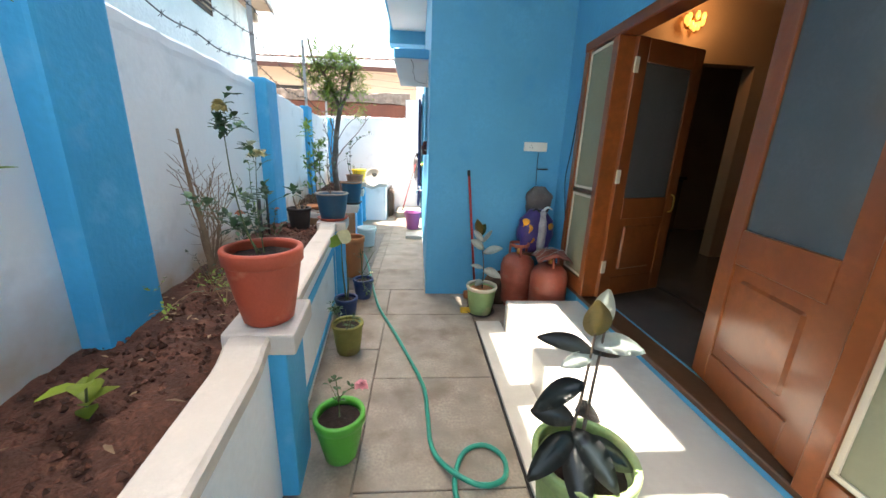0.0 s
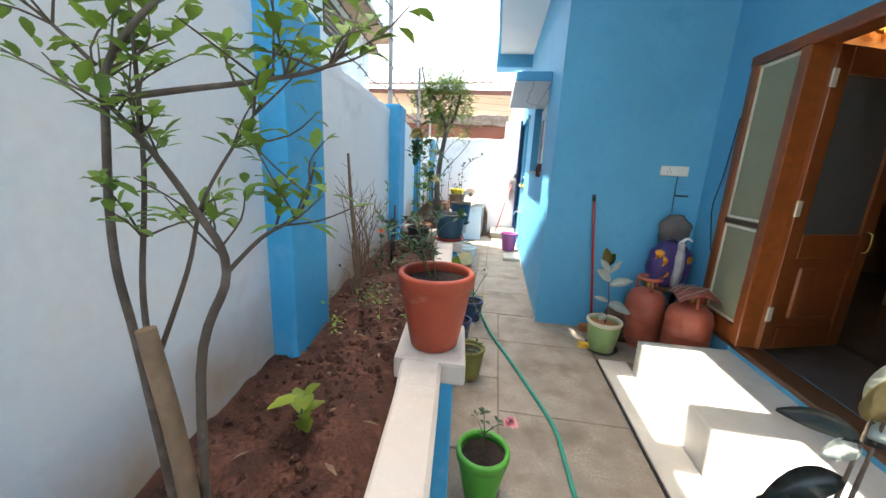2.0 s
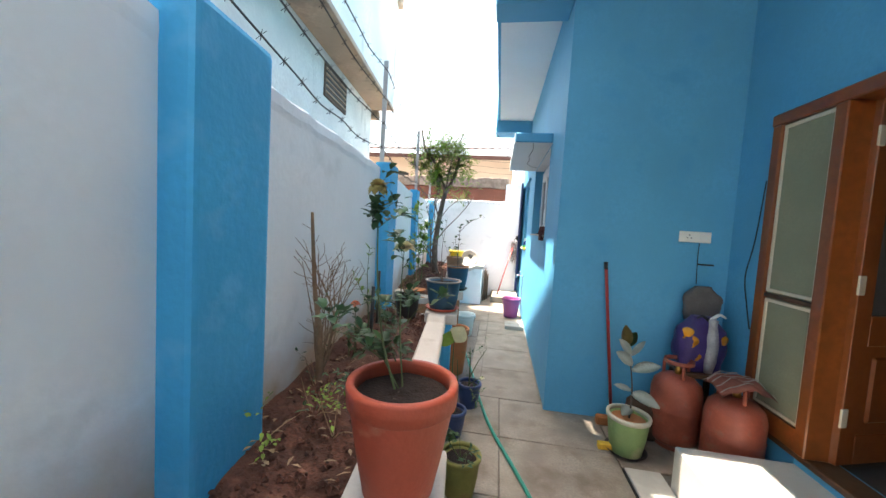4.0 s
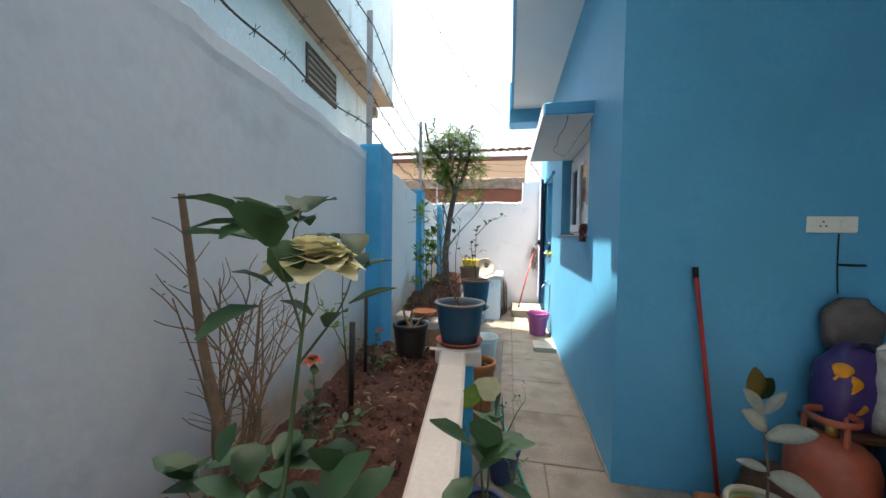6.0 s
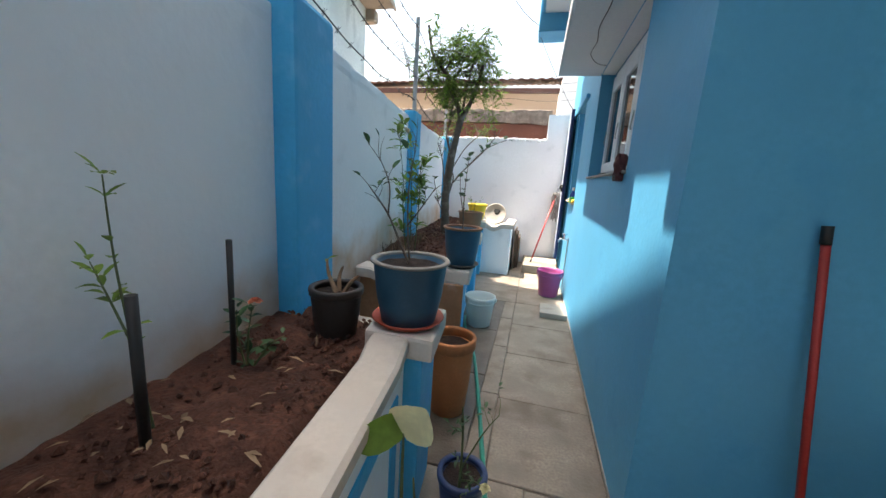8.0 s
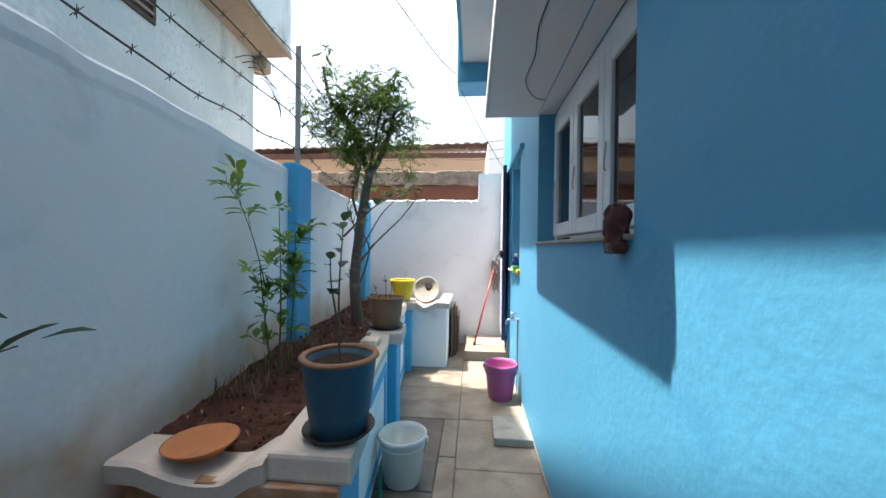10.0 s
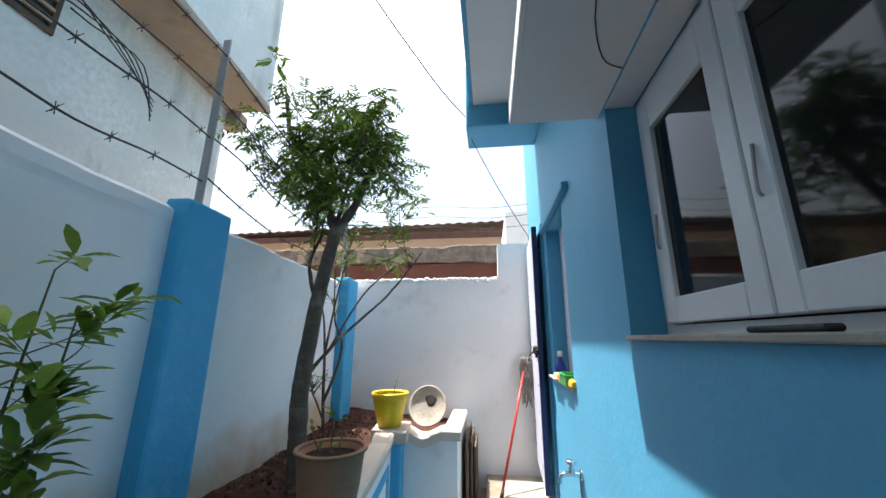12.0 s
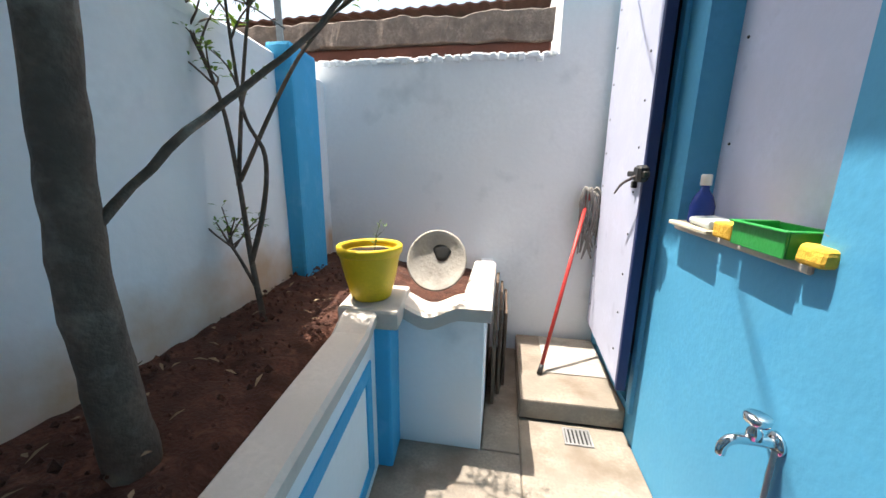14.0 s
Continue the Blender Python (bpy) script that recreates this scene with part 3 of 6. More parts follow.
for i in range(25):
    u = 0.02 + 0.51 * i / 24
    z = COPE_Z - 0.04 - 0.045 * math.sin(math.pi * max(0.0, (u - 0.12) / 0.41)) + 0.035 * min(1.0, max(0.0, (u - 0.40) / 0.08))
    x = wall_x(4.8) + u
    ring = [wv.verts.new((x, y, zz)) for y, zz in ((4.74, z - 0.07), (4.735, z - 0.01), (4.75, z), (4.90, z), (4.915, z - 0.01), (4.91, z - 0.07))]
    if prev:
        for k in range(6):
            wv.faces.new((prev[k], prev[(k + 1) % 6], ring[(k + 1) % 6], ring[k]))
    else:
        wv.faces.new(ring)
    prev = ring
wv.faces.new(prev)
bmesh.ops.recalc_face_normals(wv, faces=wv.faces[:])
part("end_coping", wv, COPE, pb_, "wavy cream coping")

# return planter at the far end
box_ = setting("planter_end", bm_box(0.55, 1.04, 7.86, 7.94, -0.04, 0.70, 0.004), WHITE, "white plastered end planter with a scalloped coping", "planter")
part("side", bm_box(0.96, 1.04, 7.94, END_Y, -0.04, 0.70), WHITE, box_, "white side face")
wv = bmesh.new()
prev = None
for i in range(33):
    x = 0.60 + 0.47 * i / 32
    t = (x - 0.62) / 0.32
    z = 0.765 - (0.055 * math.sin(math.pi * t) ** 2 if 0 < t < 1 else 0)
    ring = [wv.verts.new((x, y, zz)) for y, zz in ((7.81, z - 0.075), (7.80, z - 0.012), (7.815, z), (7.96, z), (7.97, z - 0.012), (7.96, z - 0.075))]
    if prev:
        for k in range(6):
            wv.faces.new((prev[k], prev[(k + 1) % 6], ring[(k + 1) % 6], ring[k]))
    else:
        wv.faces.new(ring)
    prev = ring
wv.faces.new(prev)
bmesh.ops.recalc_face_normals(wv, faces=wv.faces[:])
part("coping", wv, COPE, box_, "scalloped cream coping")
part("side_coping", bm_box(0.93, 1.07, 7.972, END_Y - 0.3, 0.70, 0.762, 0.012), COPE, box_, "cream side coping")


def soil_bed(name, u0, y0, y1, z, label, u1=0.53):
    bm = bmesh.new()
    nu, ny = 14, int((y1 - y0) / 0.035)
    grid = []
    for i in range(ny + 1):
        y = y0 + (y1 - y0) * i / ny
        row = []
        for j in range(nu + 1):
            u = u0 + (u1 - u0) * j / nu
            q = Vector((u * 6, y * 6, 0))
            h = 0.028 * noise.noise(q) + 0.014 * noise.noise(q * 3) + 0.009 * noise.noise(q * 8) + 0.04 * (1 - u / 0.53) - 0.03 * (u > 0.47)
            row.append(bm.verts.new((wall_x(y) + u, y, z + h)))
        grid.append(row)
    for a, b in zip(grid, grid[1:]):
        for j in range(nu):
            bm.faces.new((a[j], a[j + 1], b[j + 1], b[j])).smooth = True
    return tagged(part(name, bm, SOIL), label, "soil", kind="stuff")


soil_bed("soil", -0.03, -2.5, 4.0, SOIL_Z - 0.005, "loose red-brown garden soil in the raised bed")
soil_bed("soil", -0.08, 4.88, END_Y, SOIL_Z - 0.035, "loose red-brown garden soil in the raised bed", 0.58)
soil_bed("soil", 0.53, 7.93, END_Y, SOIL_Z - 0.02, "loose red-brown soil in the end planter", 1.15)
rnd = random.Random(4)
cb = bmesh.new()
for _ in range(2600):
    y = rnd.choice((rnd.uniform(0.3, 4.0), rnd.uniform(0.3, 4.0), rnd.uniform(4.9, 8.5)))
    u = rnd.uniform(0.03, 0.47)
    r = rnd.uniform(0.004, 0.015) * (1.5 if rnd.random() < 0.1 else 1)
    c = Vector((wall_x(y) + u, y, SOIL_Z + 0.04 * (1 - u / 0.53)))
    a = [cb.verts.new(c + Vector((rnd.uniform(0.6, 1.2) * dx * r, rnd.uniform(0.6, 1.2) * dy * r, rnd.uniform(0.5, 1.0) * dz * r))) for dx, dy, dz in ((1, 0, 0), (0, 1, 0), (-1, 0, 0), (0, -1, 0), (0, 0, 1), (0, 0, -1))]
    for i in range(4):
        cb.faces.new((a[i], a[(i + 1) % 4], a[4]))
        cb.faces.new((a[(i + 1) % 4], a[i], a[5]))
tagged(part("soil_clods", cb, CLOD), "small lumps of red-brown soil", "soil", kind="stuff")
lb = bmesh.new()
for _ in range(230):
    y = rnd.choice((rnd.uniform(1.9, 3.3), rnd.uniform(0.6, 4.0), rnd.uniform(4.9, 8.4)))
    u = rnd.uniform(0.04, 0.46)
    a = rnd.uniform(0, 6.28)
    add_leaf(lb, (wall_x(y) + u, y, SOIL_Z + 0.03 + 0.035 * (1 - u / 0.53)), (math.cos(a), math.sin(a), rnd.uniform(-0.2, 0.5)), rnd.uniform(0.02, 0.05), rnd.uniform(0.008, 0.016), 0.3, n=2)
tagged(part("leaf_litter", lb, LITTER), "dry pale leaves scattered over the soil", "litter", kind="stuff")

# ---- entrance ----
st = setting("steps", bm_box(2.43, DX, -1.4, 3.205, -0.02, 0.264, 0.006), MARBLE, "pale marble entrance steps in two levels", "steps")
part("lower_step", bm_box(2.215, 2.428, -1.4, 3.33, -0.02, 0.012, 0.004), MARBLE, st)
part("joint", bm_box(2.203, 2.213, -1.4, 3.33, -0.02, 0.003), BLACK, st, "dark joint along the step")
part("plinth_band", bm_box(DX - 0.012, DX, -1.4, 3.2, 0.266, 0.31, 0.003), BLUE, st, "blue painted plinth band")
part("plinth_band", bm_box(DX - 0.012, DX, 3.21, HY, 0.0, 0.44, 0.003), BLUE, st, "blue painted plinth band")

door = setting("door_1", bm_box(DX - 0.03, DX + 0.12, 0.90, 3.64, 2.235, 2.31, 0.008), TEAK, "varnished teak double entrance door standing open with sage side panels", "door")
part("sill", bm_box(DX - 0.02, DX + 0.14, 0.92, 3.62, 0.30, 0.335, 0.005), DARKWOOD, door, "dark wooden threshold")
for y in (0.92, 1.36, 3.12, 3.55):
    part("jamb", bm_box(DX - 0.03, DX + 0.11, y, y + 0.075, 0.335, 2.235, 0.006), TEAK, door)
for y0, y1 in ((0.995, 1.36), (3.195, 3.55)):
    side = part("side_panel", bm_box(DX - 0.005, DX + 0.03, y0, y1, 1.175, 2.235, 0.003), PANEL, door, "sage green board panel")
    for a, b, c, d in ((y0, y1, 2.205, 2.225), (y0, y1, 1.185, 1.205), (y0, y0 + 0.02, 1.205, 2.205), (y1 - 0.02, y1, 1.205, 2.205)):
        part("bead", bm_box(DX - 0.014, DX - 0.004, a, b, c, d, 0.002), CREAMTRIM, side, "cream bead")
    low = part("side_panel", bm_box(DX - 0.005, DX + 0.03, y0, y1, 0.46, 1.15, 0.003), PANEL, door, "sage green board panel")
    for a, b, c, d in ((y0, y1, 1.12, 1.14), (y0, y1, 0.47, 0.49), (y0, y0 + 0.02, 0.49, 1.12), (y1 - 0.02, y1, 0.49, 1.12)):
        part("bead", bm_box(DX - 0.014, DX - 0.004, a, b, c, d, 0.002), CREAMTRIM, low, "cream bead")
    part("rail", bm_box(DX - 0.02, DX + 0.05, y0, y1, 1.151, 1.174), DARKWOOD, door)
    part("bottom_rail", bm_box(DX - 0.02, DX + 0.05, y0, y1, 0.335, 0.459), TEAK, door)


def leaf_door(hinge, free, label):
    """One door leaf with a glazed upper part and a raised lower panel."""
    h, f = Vector((*hinge, 0)), Vector((*free, 0))
    w = (f - h).length
    turn = math.degrees(math.atan2(f.y - h.y, f.x - h.x))
    ob = part("leaf", join(bm_box(0, 0.11, -0.02, 0.02, 0.34, 2.23, 0.004), bm_box(w - 0.11, w, -0.02, 0.02, 0.34, 2.23, 0.004), bm_box(0.11, w - 0.11, -0.02, 0.02, 0.34, 0.50, 0.004),
                           bm_box(0.11, w - 0.11, -0.02, 0.02, 0.98, 1.14, 0.004), bm_box(0.11, w - 0.11, -0.02, 0.02, 2.08, 2.23, 0.004)), TEAK, door, label)
    ob.matrix_basis = pose(h.x, h.y, 0, 0, 0, turn)
    part("lower_panel", bm_box(0.11, w - 0.11, -0.01, 0.01, 0.50, 0.98), TEAK, ob)
    part("raised_field", bm_box(0.17, w - 0.17, -0.022, 0.022, 0.56, 0.92, 0.012), TEAK, ob)
    part("pane", bm_box(0.11, w - 0.11, -0.006, 0.006, 1.14, 2.08), FROST, ob, "grey glass pane")
    for z in (0.55, 1.25, 2.0):
        part("hinge", bm_box(-0.012, 0.03, -0.028, -0.016, z, z + 0.10, 0.003), CREAMTRIM, ob, "pale hinge")
    part("handle", bm_tube([(w - 0.06, -0.02, 1.02), (w - 0.06, -0.05, 1.04), (w - 0.06, -0.05, 1.14), (w - 0.06, -0.02, 1.16)], 0.007), GOLD, ob, "brass handle")


leaf_door((DX + 0.03, 1.445), (DX + 0.17, 2.13), "near leaf, ajar")
leaf_door((DX + 0.09, 3.11), (3.80, 3.34), "far leaf, folded back into the room")

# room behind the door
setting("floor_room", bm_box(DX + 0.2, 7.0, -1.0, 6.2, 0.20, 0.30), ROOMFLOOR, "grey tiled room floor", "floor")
setting("trim_room", bm_box(3.9, 3.94, -0.9, 4.2, 0.301, 0.304), DARK, "dark inlay line in the room floor", "trim")
setting("ceiling_room", bm_box(DX + 0.2, 7.0, -1.0, 6.2, 3.1, 3.2), CEIL, "white room ceiling", "ceiling")
setting("wall_room_north", cut_wall(DX + 0.2, 7.0, 4.45, 4.6, 0.3, 3.1, [(4.05, 5.25, 0.3, 2.42)], "x"), PEACH, "peach painted room wall with a wide opening", "wall")
setting("wall_room_east", bm_box(6.9, 7.0, -1.0, 6.2, 0.3, 3.1), PEACH, "peach painted room wall", "wall")
setting("wall_room_south", bm_box(DX + 0.2, 6.9, -1.1, -1.0, 0.3, 3.1), PEACH, "peach painted room wall", "wall")
setting("wall_room_far", bm_box(DX + 0.2, 6.9, 6.1, 6.2, 0.3, 3.1), PEACH, "dim far wall of the inner room", "wall")
pic = thing("picture", "dark framed picture with a pale mount on a room wall", "picture", (5.0, 6.08, 1.62))
part("frame", join(bm_box(-0.36, 0.36, -0.03, 0, -0.5, -0.45), bm_box(-0.36, 0.36, -0.03, 0, 0.45, 0.5), bm_box(-0.36, -0.31, -0.03, 0, -0.45, 0.45), bm_box(0.31, 0.36, -0.03, 0, -0.45, 0.45)), DARKWOOD, pic)
part("mount", bm_box(-0.31, 0.31, -0.012, 0, -0.45, 0.45), WFRAME, pic, "pale mount")
part("image", bm_box(-0.2, 0.2, -0.016, -0.012, -0.34, 0.34), PICT, pic, "dark image")
cabt = thing("sideboard", "dark wooden sideboard in the inner room", "sideboard", (4.9, 5.8, 0.3))
part("body", bm_box(-0.7, 0.7, -0.22, 0.22, 0.06, 0.85, 0.01), DARK, cabt)
part("top", bm_box(-0.73, 0.73, -0.25, 0.25, 0.851, 0.89, 0.008), DARKWOOD, cabt)
for x in (-0.35, 0.35):
    part("door", bm_box(x - 0.33, x + 0.33, -0.24, -0.221, 0.1, 0.82, 0.006), DARKWOOD, cabt)
for x in (-0.62, 0.62):
    part("foot", bm_box(x - 0.04, x + 0.04, -0.2, 0.2, 0.0, 0.06), DARK, cabt)
lampo = thing("wall_lamp", "lit golden crystal wall lamp on the peach wall", "lamp", (4.42, 4.45, 2.78))
part("back_plate", bm_lathe([(0.06, 0), (0.06, 0.012), (0, 0.014)], 20), GOLD, lampo).matrix_basis = pose(0, 0, 0, 90, 0, 0)
for i in range(9):
    a = i * 2 * math.pi / 9
    part("shade", bm_lathe([(0.0, -0.05), (0.018, -0.035), (0.022, 0.0), (0.012, 0.03), (0, 0.035)], 8, (0.085 * math.cos(a), -0.08 - 0.03 * math.sin(a * 2), 0.05 * math.sin(a))), LAMPGOLD, lampo, "glowing amber glass")
part("arm", bm_tube([(0, -0.012, 0), (0, -0.05, 0.02), (0, -0.08, 0)], 0.008), GOLD, lampo)
pl = bpy.data.lights.new("wall_lamp_bulb", "POINT")
pl.energy, pl.color, pl.shadow_soft_size = 0.9, (1, 0.62, 0.3), 0.06
new("wall_lamp_bulb", pl).location = (4.42, 4.22, 2.78)

# ---- house side: windows and rear door ----
y0, y1, z0, z1 = WIN
win = setting("window_1", join(bm_box(HX + 0.120, HX + 0.180, y0, y1, z0, z0 + 0.05), bm_box(HX + 0.120, HX + 0.180, y0, y1, z1 - 0.05, z1), bm_box(HX + 0.120, HX + 0.180, y0, y0 + 0.05, z0 + 0.05, z1 - 0.05), bm_box(HX + 0.120, HX + 0.180, y1 - 0.05, y1, z0 + 0.05, z1 - 0.05)), WFRAME, "white wooden three-leaf window with dark glass", "window")
part("sill", bm_box(HX - 0.02, HX + 0.120, y0, y1, z0 + 0.001, z0 + 0.018, 0.004), GREYPL, win, "grey cement sill")
for k in range(3):
    a = y0 + 0.055 + k * (y1 - y0 - 0.11) / 3
    b = a + (y1 - y0 - 0.11) / 3 - 0.006
    sash = part("sash", join(bm_box(HX + 0.095, HX + 0.135, a, a + 0.07, z0 + 0.055, z1 - 0.055, 0.004), bm_box(HX + 0.095, HX + 0.135, b - 0.07, b, z0 + 0.055, z1 - 0.055, 0.004),
                             bm_box(HX + 0.095, HX + 0.135, a + 0.07, b - 0.07, z0 + 0.055, z0 + 0.135, 0.004), bm_box(HX + 0.095, HX + 0.135, a + 0.07, b - 0.07, z1 - 0.185, z1 - 0.055, 0.004)), WFRAME, win)
    part("pane", bm_box(HX + 0.112, HX + 0.118, a + 0.07, b - 0.07, z0 + 0.135, z1 - 0.185), GLASS, sash, "dark glass pane")
    part("latch", bm_tube([(HX + 0.092, b - 0.035, z0 + 0.30), (HX + 0.084, b - 0.035, z0 + 0.32), (HX + 0.092, b - 0.035, z0 + 0.42)], 0.004), METAL, sash, "steel latch")
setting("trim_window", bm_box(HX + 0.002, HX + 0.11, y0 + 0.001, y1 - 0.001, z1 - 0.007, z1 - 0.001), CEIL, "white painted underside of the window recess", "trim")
# dark sheet close behind the glass: the unlit room is put into its colour
setting("wall_inner", bm_box(HX + 0.205, HX + 0.225, y0, y1, z0, z1), DARK, "dark sheet in place of the unlit room behind the window", "wall")

y0, y1, z0, z1 = WIN2
w2 = setting("window_2", bm_box(HX + 0.11, HX + 0.125, y0, y1, z0, z1), LAV, "window opening closed with a pale lavender sheet", "window")
part("ledge", bm_box(HX - 0.01, HX + 0.11, y0, y1, z0 - 0.022, z0 + 0.002, 0.005), COPE, w2, "pale stone ledge")
for i in range(3):
    part("rivet", bm_lathe([(0.006, 0), (0.004, 0.004), (0, 0.005)], 8, (0, 0, 0)), BLACK, w2).matrix_basis = pose(HX + 0.109, y1 - 0.05, z0 + 0.3 + i * 0.35, 0, -90, 0)
part("hood", bm_box(HX - 0.04, HX, 7.0, 8.0, 2.308, 2.35, 0.006), BLUE, w2, "narrow blue hood")

y0, y1, z0, z1 = DOOR2
d2 = setting("door_2", join(bm_box(HX - 0.02, HX + 0.10, y0, y0 + 0.05, z0, z1, 0.004), bm_box(HX - 0.02, HX + 0.10, y1 - 0.05, y1, z0, z1, 0.004), bm_box(HX - 0.02, HX + 0.10, y0 + 0.05, y1 - 0.05, z1 - 0.05, z1, 0.004)), BLUE, "white sheet-metal rear door in a blue frame", "door")
lf = part("leaf", bm_box(0, 0.80, -0.018, 0.018, 0.30, 2.38, 0.003), LAV, d2, "white metal leaf with small rivets")
lf.matrix_basis = pose(1.742, 8.855, 0, 0, 0, -92.5)
part("edge_strip", bm_box(0.80, 0.83, -0.022, 0.022, 0.29, 2.39, 0.003), NAVY, lf, "navy edge")
for i in range(10):
    for dx in (0.06, 0.7):
        part("rivet", bm_lathe([(0.006, 0), (0.004, 0.004), (0, 0.005)], 8), BLACK, lf).matrix_basis = pose(dx, -0.018, 0.45 + i * 0.2, 90, 0, 0)
part("bolt", join(bm_box(0.66, 0.90, -0.045, -0.02, 1.32, 1.345, 0.004), bm_box(0.80, 0.88, -0.06, -0.015, 1.30, 1.37, 0.012), bm_box(0.72, 0.75, -0.04, -0.02, 1.27, 1.30, 0.003)), BLACK, lf, "black sliding bolt and padlock")
part("rag", bm_tube([(0.86, -0.05, 1.33), (0.74, -0.08, 1.29), (0.66, -0.09, 1.24)], 0.008, 0.004), GREYB, lf, "grey rag tied to the bolt")
# another dark sheet, coloured as the shade inside the rear doorway
setting("wall_inner", bm_box(HX + 0.205, HX + 0.225, y0, y1, 0.1, z1), DARK, "dark sheet in place of the unlit space behind the rear door", "wall")
est = setting("rear_step", uneven(bm_box(1.235, HX - 0.004, 8.12, END_Y - 0.01, 0.005, 0.125, 0.012, None, 2), 0.004, 8), SLAB, "worn stone step at the rear door", "step")
part("damp_patch", bm_box(1.40, HX - 0.01, 8.40, END_Y - 0.03, 0.126, 0.132, 0.002), GREYPL, est, "damp cement patch")
setting("baseboard", bm_box(HX - 0.006, HX - 0.001, HY + 0.02, 7.2, 0.0, 0.02), GREYPL, "thin cement line at the foot of the wall", "baseboard")
wc = thing("wall_wire", "thin black cable hanging beside the rear door", "cable")
part("cable", bm_tube([(1.16, 8.0, 3.3), (1.4, 8.35, 2.95), (1.66, 8.7, 2.62), (1.755, 8.86, 2.5), (1.76, 8.87, 2.1)], 0.004), BLACK, wc)
oh = thing("overhead_wire", "sagging black service wire across the sky", "cable")
part("cable", bm_tube([(-0.16, 5.3, 4.6), (0.4, 6.3, 3.75), (0.9, 7.2, 3.35), (1.13, 7.7, 3.32)], 0.004), BLACK, oh)


# ---- small helpers for things ----
def pot(name, label, at, r_top, r_bot, h, material, rim=None, saucer=None, soil=POTSOIL, fill=0.86, group="garden pots", rim_h=0.16, parts_seg=32):
    ob = thing(name, label, "flower pot", at, group)
    rh = h * rim_h
    t = 0.013
    part("body", bm_lathe([(r_bot * 0.92, 0), (r_bot, 0.008), (r_bot + (r_top - r_bot) * 0.45, h * 0.42), (r_top * 0.94, h - rh), (r_top * 0.94, h - rh * 0.9), (r_top * 0.9 - t, h - rh * 0.8), (r_bot - t, 0.02), (0, 0.02)], parts_seg, wobble=0.004), material, ob)
    part("rim", bm_lathe([(r_top * 0.945, h - rh), (r_top, h - rh + 0.006), (r_top * 1.02, h - 0.008), (r_top * 1.0, h), (r_top - t * 1.3, h), (r_top - t * 1.6, h - 0.01), (r_top * 0.88, h - rh), (r_top * 0.945, h - rh)], parts_seg, wobble=0.004, cap=False), rim or material, ob, "worn rim" if rim else "")
    sb = bmesh.new()
    rs = r_bot + (r_top - r_bot) * fill - t * 1.2
    cen = sb.verts.new((0, 0, h * fill + 0.01))
    prev = None
    for k in range(1, 6):
        ring = [sb.verts.new((rs * k / 5 * math.cos(a), rs * k / 5 * math.sin(a), h * fill + 0.008 * noise.noise(Vector((at[0] * 9 + k, a * 2, at[1]))))) for a in (2 * math.pi * i / 18 for i in range(18))]
        for i in range(18):
            n_ = (i + 1) % 18
            sb.faces.new((cen, ring[i], ring[n_]) if prev is None else (prev[i], ring[i], ring[n_], prev[n_])).smooth = True
        prev = ring
    part("earth", sb, soil, ob, "dark potting soil")
    if saucer:
        part("saucer", bm_lathe([(r_bot * 1.1, -0.0), (r_bot * 1.35, 0.022), (r_bot * 1.32, 0.026), (r_bot * 1.05, 0.006), (0, 0.006)], 28), saucer, ob, "shallow saucer")
    return ob


def plant(name, label, at, stems, leaf_mat, n, size, spread=0.06, stem_mat=TWIG, r=0.005, seed=1, width=0.45, low=0.3, category="plant", twigs=0, twig_len=0.12, leaves_per=1, r_end=None):
    """Stems along soft curves, side twigs and many single leaves, with points given from the foot."""
    rr = random.Random(seed)
    ob = thing(name, label, category, at)
    sb, fb = bmesh.new(), bmesh.new()
    spots = []
    for k, s in enumerate(stems):
        rk = r * (s[0] if isinstance(s[0], (int, float)) else 1)
        pts = s[1:] if isinstance(s[0], (int, float)) else s
        line = add_tube(sb, pts, rk, (r_end if r_end else rk * 0.35), 7, 6)
        m = len(line)
        spots += [(line[i], (line[i] - line[i - 1]).normalized()) for i in range(max(1, int(m * low)), m)]
    tips = []
    for _ in range(twigs):
        q, way = rr.choice(spots)
        d = (way * rr.uniform(0.2, 0.9) + Vector((rr.uniform(-1, 1), rr.uniform(-1, 1), rr.uniform(-0.1, 0.9)))).normalized()
        L = twig_len * rr.uniform(0.5, 1.2)
        e = q + d * L
        mid = q + d * L * 0.5 + Vector((rr.uniform(-1, 1), rr.uniform(-1, 1), rr.uniform(-0.5, 1))) * L * 0.12
        line = add_tube(sb, [q, mid, e], r * 0.35, r * 0.15, 5, 3)
        tips += [(p, d) for p in line[2:]]
    pool = tips if tips else spots
    for _ in range(n):
        q, way = rr.choice(pool)
        for _k in range(leaves_per):
            d = way * 0.4 + Vector((rr.uniform(-1, 1), rr.uniform(-1, 1), rr.uniform(-0.3, 0.7)))
            d.normalize()
            L = size * rr.uniform(0.6, 1.25)
            add_leaf(fb, q + d * rr.uniform(0, spread) * 0.3, d, L, L * width, rr.uniform(0.05, 0.45), n=3)
    part("stem", sb, stem_mat, ob)
    if n:
        part("foliage", fb, leaf_mat, ob, kind="stuff")
    else:
        fb.free()
    return ob


